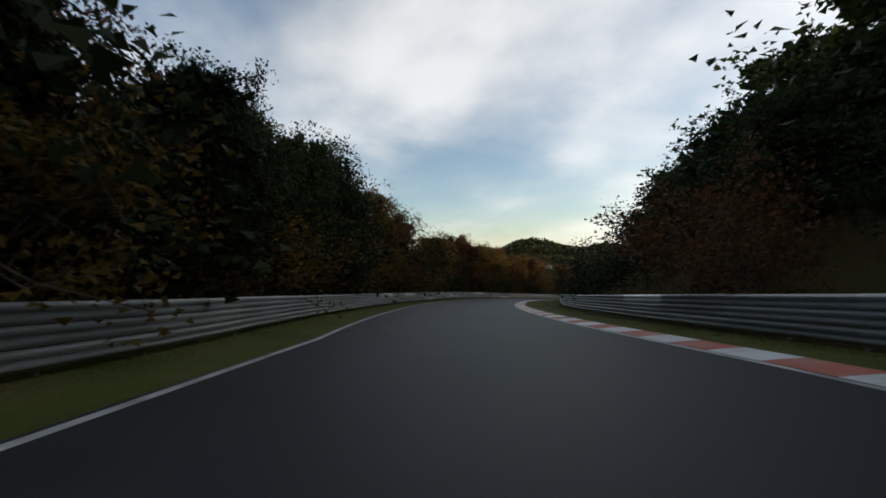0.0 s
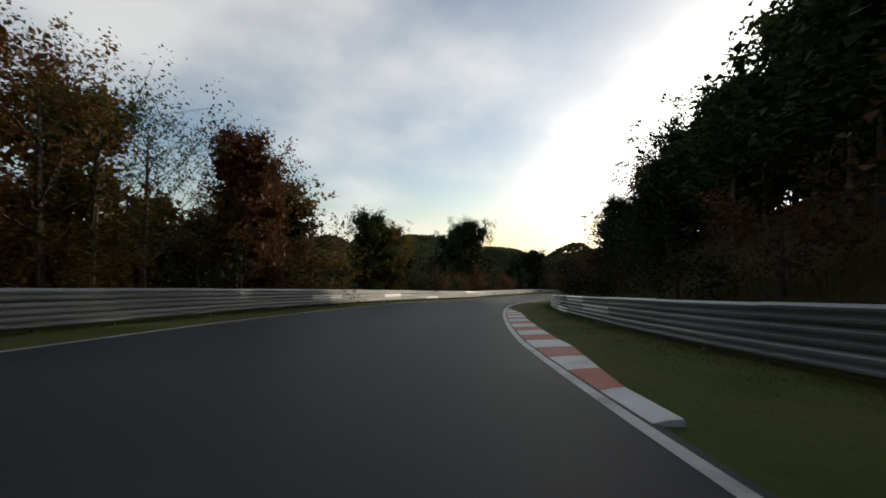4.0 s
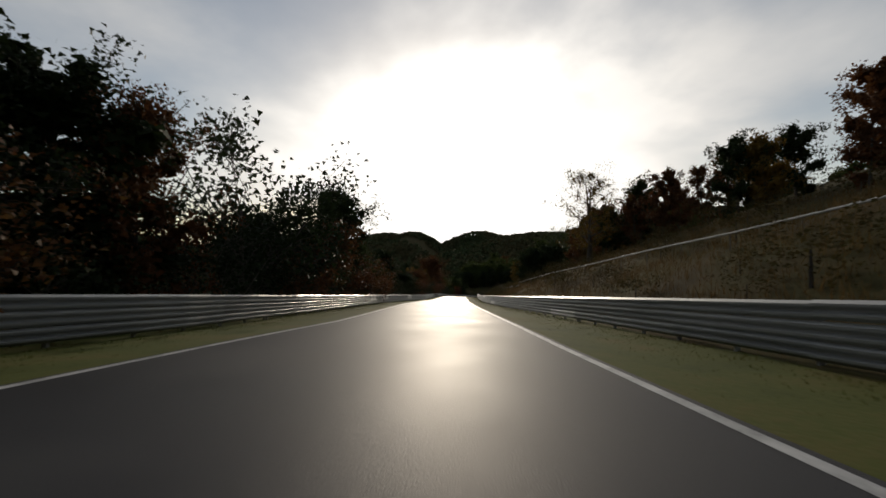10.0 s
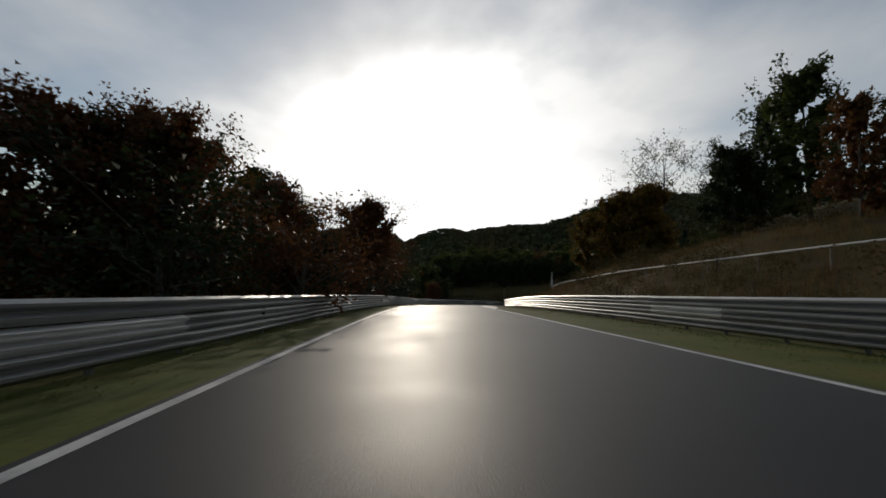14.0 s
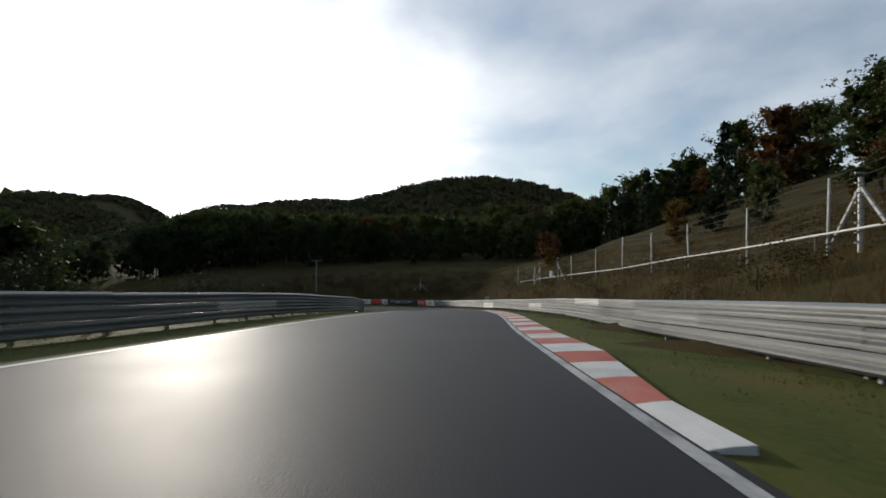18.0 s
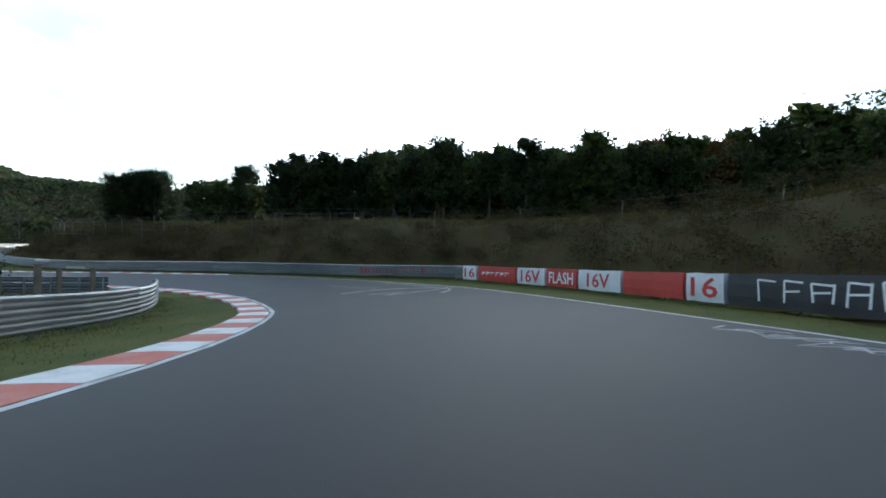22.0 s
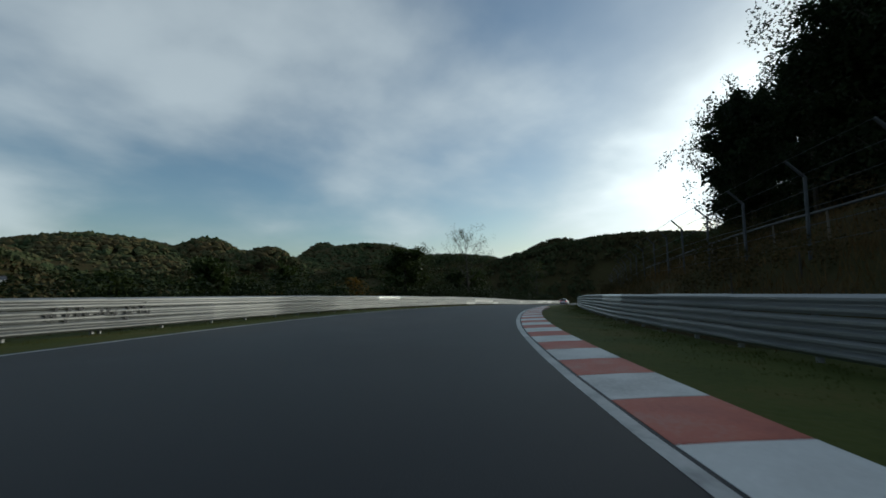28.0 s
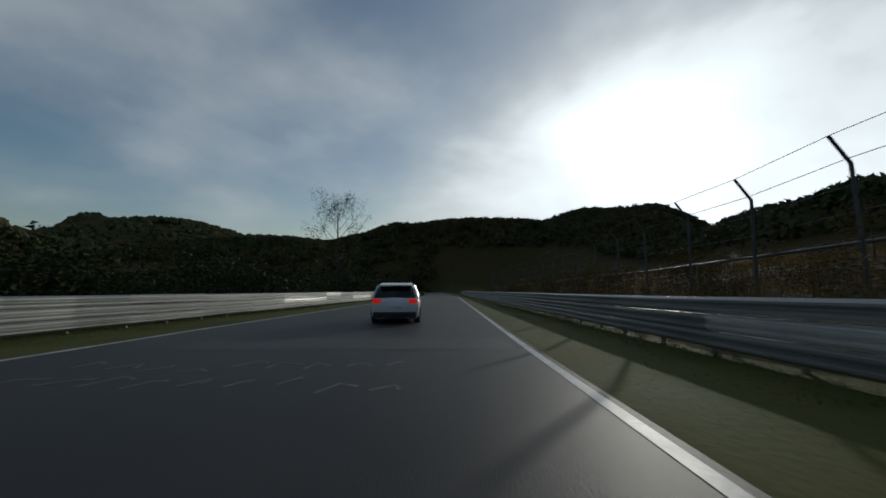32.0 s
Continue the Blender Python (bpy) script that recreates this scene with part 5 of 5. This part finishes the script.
def sign(s, la, height, w, h, label, strokes=3):
    """A small blank-looking board on a post."""
    base = tagged(new("track_sign"), label, "sign")
    p = spot(s, la)
    g = ground_at(p)
    base.location = (p.x, p.y, g)
    z = p.z + height - g
    v, f = tube([(0, 0, -0.3), (0, 0, z + h / 2)], [0.03, 0.03], 6)
    mesh_part("sign_post", v, f, POST, base)
    turn = Matrix.Rotation(turn_at(s), 4, "Z")
    bm = box_bm(-w / 2, w / 2, -0.07, -0.04, z - h / 2, z + h / 2, 0.006)
    bmesh.ops.transform(bm, matrix=turn, verts=bm.verts)
    part("sign_plate", bm, BOARD_WHITE, base)
    for k in range(strokes):
        bm = box_bm(-w * 0.36 + k * w * 0.26, -w * 0.2 + k * w * 0.26, -0.078, -0.07, z - h * 0.3, z + h * 0.3)
        bmesh.ops.transform(bm, matrix=turn, verts=bm.verts)
        part("dark_bar", bm, INK_GREY, base)
    return base


sign(57, 10.5, 2.9, 0.55, 0.4, "small white marker board on a post in the bank")
sign(74, 9.6, 1.75, 0.6, 0.4, "small white marker board behind the barrier")
sign(508, 8.9, 1.35, 0.55, 0.4, "small white marker board behind the barrier")
sign(628, -14.6, 2.0, 0.42, 0.42, "small square white sign behind the barrier", 0)
sign(610, -15.2, 1.6, 0.3, 0.3, "small square white sign behind the barrier", 0)


def control_box(s, out):
    base = tagged(new("cable_box"), "grey steel cable cabinet on two legs", "cabinet")
    p = bank_spot(s, out)
    base.location = p
    bm = box_bm(-0.22, 0.22, -0.15, 0.15, 0.55, 1.35, 0.02)
    part("housing", bm, BOARD_WHITE, base)
    for x in (-0.16, 0.16):
        part("leg", box_bm(x - 0.025, x + 0.025, -0.03, 0.03, -0.3, 0.56), POST, base)
    part("door_seam", box_bm(-0.19, 0.19, -0.156, -0.15, 0.6, 1.3), PALE_RAIL, base)
    return base


control_box(502, 8.6)
control_box(507, 8.8)


# ---- lamp masts beyond the left barrier ----
def lamp_mast(s, la, top, label):
    base = tagged(new("lamp_mast"), label, "lamp post", "lamp masts")
    p = spot(s, la)
    g = ground_at(p)
    base.location = (p.x, p.y, g)
    z = p.z + top - g
    v, f = tube([(0, 0, -0.5), (0, 0, z * 0.5), (0, 0, z)], [0.11, 0.085, 0.06], 8)
    mesh_part("mast", v, f, POST, base)
    d = Vector((math.cos(turn_at(s)), math.sin(turn_at(s)), 0))
    v, f = tube([Vector((0, 0, z)) - d * 0.75, Vector((0, 0, z)) + d * 0.75], [0.035, 0.035], 6)
    mesh_part("crossbar", v, f, POST, base)
    for k in (-0.7, 0.7):
        bm = box_bm(-0.18, 0.18, -0.1, 0.1, -0.1, 0.02, 0.02)
        bmesh.ops.transform(bm, matrix=Matrix.Translation(Vector((0, 0, z)) + d * k), verts=bm.verts)
        part("floodlight", bm, DARK, base)
    return base


lamp_mast(529, -11.4, 10.2, "tall grey lamp mast with twin floodlights")
lamp_mast(586, -10.4, 8.4, "grey lamp mast with twin floodlights behind barrier")
lamp_mast(625, -15.5, 6.5, "grey lamp mast with twin floodlights behind barrier")
base = tagged(new("gantry_fence"), "dark post and sagging cable fence behind barrier", "fence")
base.location = spot(623, -14.7)
ends = []
for s in (622.5, 629):
    p = spot(s, -14.7)
    v, f = tube([p - base.location - Vector((0, 0, 0.9)), p - base.location + Vector((0, 0, 3.2)), p - base.location + Vector((0.35, 0.35, 3.7))], [0.06, 0.06, 0.05], 6)
    mesh_part("fence_post", v, f, DARK, base)
    ends.append(p + Vector((0.2, 0.2, 3.5)))
for k in range(3):
    a, b = (e - Vector((0, 0, 0.35 * k)) for e in ends)
    wire([a, a.lerp(b, 0.5) - Vector((0, 0, 0.12)), b], 0.015, DARK, base)


def wood_post(s, la, height):
    p = spot(s, la)
    ob = tagged(new("marker_post"), "short dark wooden post behind the barrier end", "post", "posts behind the barrier")
    ob.location = (p.x, p.y, ground_at(p))
    part("shaft", box_bm(-0.09, 0.09, -0.09, 0.09, -0.4, height, 0.02), WOODPOST, ob)
    part("cap", box_bm(-0.1, 0.1, -0.1, 0.1, height, height + 0.03, 0.008), WOODPOST, ob)


for s, la, h in ((559, -7.0, 1.9), (562, -7.8, 1.8), (565.5, -9.3, 1.9), (569, -10.4, 2.0), (553, -9.5, 2.6)):
    wood_post(s, la, h)


# ---- village in the valley ----
PLASTER = material("plaster", [(0.36, 0.35, 0.32), (0.56, 0.55, 0.51)], 0.3, 0.85, 0.1)
SLATE = material("slate_roof", [(0.04, 0.042, 0.05), (0.09, 0.09, 0.1)], 0.5, 0.6, 0.3)
PANE = material("window_pane", [(0.02, 0.025, 0.03), (0.04, 0.045, 0.05)], 1, 0.15, 0)


def house(x, y, spin, w, d, h):
    base = tagged(new("house"), "small white plastered house with dark slate roof", "house", "houses in the valley")
    base.matrix_world = Matrix.Translation((x, y, float(land(np.array([x]), np.array([y]))[0]) - 0.3)) @ Matrix.Rotation(spin, 4, "Z")
    part("wall", box_bm(-w / 2, w / 2, -d / 2, d / 2, 0, h, 0.03), PLASTER, base)
    r = h * 0.6
    e = 0.5
    v = [(-w / 2 - e, -d / 2 - e, h - 0.2), (w / 2 + e, -d / 2 - e, h - 0.2), (w / 2 + e, d / 2 + e, h - 0.2), (-w / 2 - e, d / 2 + e, h - 0.2), (-w / 2 - e, 0, h + r), (w / 2 + e, 0, h + r)]
    mesh_part("roof", v, [(0, 1, 5, 4), (2, 3, 4, 5), (0, 4, 3), (1, 2, 5), (0, 3, 2, 1)], SLATE, base)
    for k in range(3):
        for z in (0.9, 3.0):
            for sgn in (-1, 1):
                xx = -w / 2 + w * (k + 0.5) / 3
                part("window", box_bm(xx - 0.5, xx + 0.5, sgn * (d / 2 + 0.01) - 0.03, sgn * (d / 2 + 0.01) + 0.03, z, z + 1.3), PANE, base)


for hx, hy, spin in HOUSES:
    house(hx, hy, spin, 8.5, 7, 4.8)


# ---- the white hatchback on the road ----
CAR_WHITE = material("car_white", [(0.62, 0.62, 0.6), (0.74, 0.74, 0.73)], 1.2, 0.25, 0, fine=8, rough_var=0.05)
CAR_GLASS = material("tinted_glass", [(0.006, 0.007, 0.008), (0.014, 0.015, 0.017)], 1, 0.06, 0, rough_var=0.03)
RUBBER = material("rubber", [(0.012, 0.012, 0.012), (0.028, 0.028, 0.028)], 3, 0.8, 0.2)
RIM = material("alloy", [(0.12, 0.12, 0.125), (0.24, 0.24, 0.25)], 3, 0.35, 0, metal=0.9)
TRIM = material("black_trim", [(0.01, 0.01, 0.011), (0.022, 0.022, 0.023)], 3, 0.45, 0.05)


def lamp_red():
    m = bpy.data.materials.new("tail_light_red")
    m.use_nodes = True
    b = m.node_tree.nodes["Principled BSDF"]
    b.inputs["Base Color"].default_value = (0.45, 0.01, 0.01, 1)
    b.inputs["Roughness"].default_value = 0.15
    b.inputs["Emission Color"].default_value = (1.0, 0.03, 0.015, 1)
    b.inputs["Emission Strength"].default_value = 0.5
    return m


TAIL = lamp_red()


def loft(rings, close=True):
    """Skin of equal rings of points."""
    verts = [p for ring in rings for p in ring]
    n = len(rings[0])
    faces = []
    for i in range(len(rings) - 1):
        for j in range(n if close else n - 1):
            k = (j + 1) % n
            faces.append((i * n + j, i * n + k, (i + 1) * n + k, (i + 1) * n + j))
    faces.append(tuple(range(n))[::-1])
    faces.append(tuple((len(rings) - 1) * n + j for j in range(n)))
    return verts, faces


def hatchback(s, la, turn):
    car = tagged(new("car"), "white five-door hatchback with dark windows and lit tail lights", "car")
    car.matrix_world = Matrix.Translation(spot(s, la)) @ Matrix.Rotation(turn_at(s) + turn, 4, "Z")
    # y runs forward; the length is 4.3 m
    def ring(y, half, low, belt, crown):
        return [(-half * 0.86, y, low), (-half * 0.99, y, low + 0.12), (-half, y, (low + belt) / 2), (-half * 0.97, y, belt - 0.04), (-half * 0.9, y, crown),
                (0, y, crown + 0.03), (half * 0.9, y, crown), (half * 0.97, y, belt - 0.04), (half, y, (low + belt) / 2), (half * 0.99, y, low + 0.12), (half * 0.86, y, low)]
    body = [ring(-2.14, 0.74, 0.36, 0.78, 0.82), ring(-2.08, 0.84, 0.26, 0.93, 0.97), ring(-1.7, 0.89, 0.2, 0.96, 1.0), ring(-0.6, 0.9, 0.2, 0.95, 0.98), ring(0.5, 0.9, 0.2, 0.92, 0.95),
            ring(1.1, 0.89, 0.2, 0.88, 0.92), ring(1.7, 0.86, 0.22, 0.78, 0.83), ring(2.05, 0.76, 0.28, 0.64, 0.68), ring(2.16, 0.6, 0.34, 0.52, 0.56)]
    v, f = loft(body)
    shell = mesh_part("body", v, f, CAR_WHITE, car, "white painted body shell", True)
    def cab(y, half_low, half_top, top):
        return [(-half_low, y, 0.94), (-half_top * 1.06, y, top - 0.1), (-half_top * 0.9, y, top), (0, y, top + 0.03), (half_top * 0.9, y, top), (half_top * 1.06, y, top - 0.1), (half_low, y, 0.94)]
    v, f = loft([cab(-2.0, 0.78, 0.66, 1.1), cab(-1.62, 0.8, 0.62, 1.43), cab(-0.9, 0.82, 0.62, 1.49), cab(-0.1, 0.82, 0.62, 1.47), cab(0.35, 0.82, 0.6, 1.3), cab(1.05, 0.8, 0.66, 0.99)])
    mesh_part("cabin", v, f, CAR_GLASS, car, "dark tinted glasshouse", True)
    v, f = loft([[(x, y, z + 0.012), (x, y, z + 0.05)] [::1] + [(-x, y, z + 0.05), (-x, y, z + 0.012)] for y, x, z in ((-1.7, 0.6, 1.41), (-0.9, 0.6, 1.48), (-0.1, 0.58, 1.46), (0.22, 0.55, 1.36))])
    mesh_part("roof", v, f, CAR_WHITE, car)
    for sgn in (-1, 1):
        for (y0, z0), (y1, z1) in (((-1.95, 0.96), (-1.6, 1.42)), ((-0.95, 0.96), (-0.85, 1.44)), ((0.98, 0.96), (0.2, 1.38))):
            v, f = tube([(sgn * 0.83, y0, z0), (sgn * 0.66, y1, z1)], [0.055, 0.045], 5)
            mesh_part("pillar", v, f, CAR_WHITE, car)
        bm = box_bm(sgn * 0.98 - 0.09, sgn * 0.98 + 0.09, 0.62, 0.74, 0.95, 1.1, 0.03)
        part("mirror", bm, TRIM, car)
        light = part("tail_light", box_bm(sgn * 0.66 - 0.15, sgn * 0.66 + 0.15, -2.15, -2.02, 0.8, 0.97, 0.03), TAIL, car, "glowing red tail light")
        part("exhaust", box_bm(sgn * 0.45 - 0.05, sgn * 0.45 + 0.05, -2.2, -2.05, 0.24, 0.31, 0.02), RIM, car)
        part("door_handle", box_bm(sgn * 0.905 - 0.015, sgn * 0.905 + 0.015, -0.35, -0.17, 0.8, 0.83, 0.008), CAR_WHITE, car)
        part("sill", box_bm(sgn * 0.86 - 0.04, sgn * 0.86 + 0.04, -0.95, 0.95, 0.18, 0.27, 0.02), TRIM, car)
        for y in (-1.3, 1.3):
            wheel = new("wheel")
            wheel.parent, wheel.location = car, (sgn * 0.8, y, 0.32)
            ring_v, ring_f = [], []
            prof = [(-0.1, 0.22), (-0.11, 0.29), (-0.07, 0.32), (0.07, 0.32), (0.11, 0.29), (0.1, 0.22)]
            n = 20
            for i in range(n):
                a = 2 * math.pi * i / n
                for x, r in prof:
                    ring_v.append((x, math.cos(a) * r, math.sin(a) * r))
            for i in range(n):
                for j in range(6):
                    p, q = i * 6 + j, i * 6 + (j + 1) % 6
                    p2, q2 = ((i + 1) % n) * 6 + j, ((i + 1) % n) * 6 + (j + 1) % 6
                    ring_f.append((p, q, q2, p2))
            mesh_part("tyre", ring_v, ring_f, RUBBER, wheel)
            bm = bmesh.new()
            for i in range(5):
                a = 2 * math.pi * i / 5
                sp = bmesh.ops.create_cube(bm, size=1)["verts"]
                bmesh.ops.transform(bm, matrix=Matrix.Rotation(a, 4, "X") @ Matrix.Translation((sgn * 0.07, 0, 0.11)) @ Matrix.Diagonal((0.04, 0.07, 0.22, 1)), verts=sp)
            part("rim", bm, RIM, wheel)
            arch_v, arch_f = [], []
            for i in range(13):
                a = math.pi * i / 12
                for x, r in ((0.0, 0.33), (0.045, 0.36), (0.0, 0.4)):
                    arch_v.append((sgn * (0.885 + x), y + math.cos(a) * r, 0.32 + math.sin(a) * r))
            for i in range(12):
                for j in range(2):
                    arch_f.append((i * 3 + j, i * 3 + j + 1, i * 3 + j + 4, i * 3 + j + 3))
            mesh_part("wheel_arch", arch_v, arch_f, TRIM, car)
    part("rear_bumper", box_bm(-0.78, 0.78, -2.2, -2.02, 0.28, 0.5, 0.05), TRIM, car, "dark lower rear bumper")
    part("spoiler", box_bm(-0.62, 0.62, -1.92, -1.6, 1.42, 1.47, 0.02), CAR_WHITE, car)
    part("number_plate", box_bm(-0.26, 0.26, -2.175, -2.14, 0.6, 0.71, 0.006), BOARD_WHITE, car)
    part("rear_window", box_bm(-0.6, 0.6, -1.98, -1.95, 1.02, 1.1, 0.01), CAR_GLASS, car)
    return car


hatchback(744.5, -1.6, 0.03)
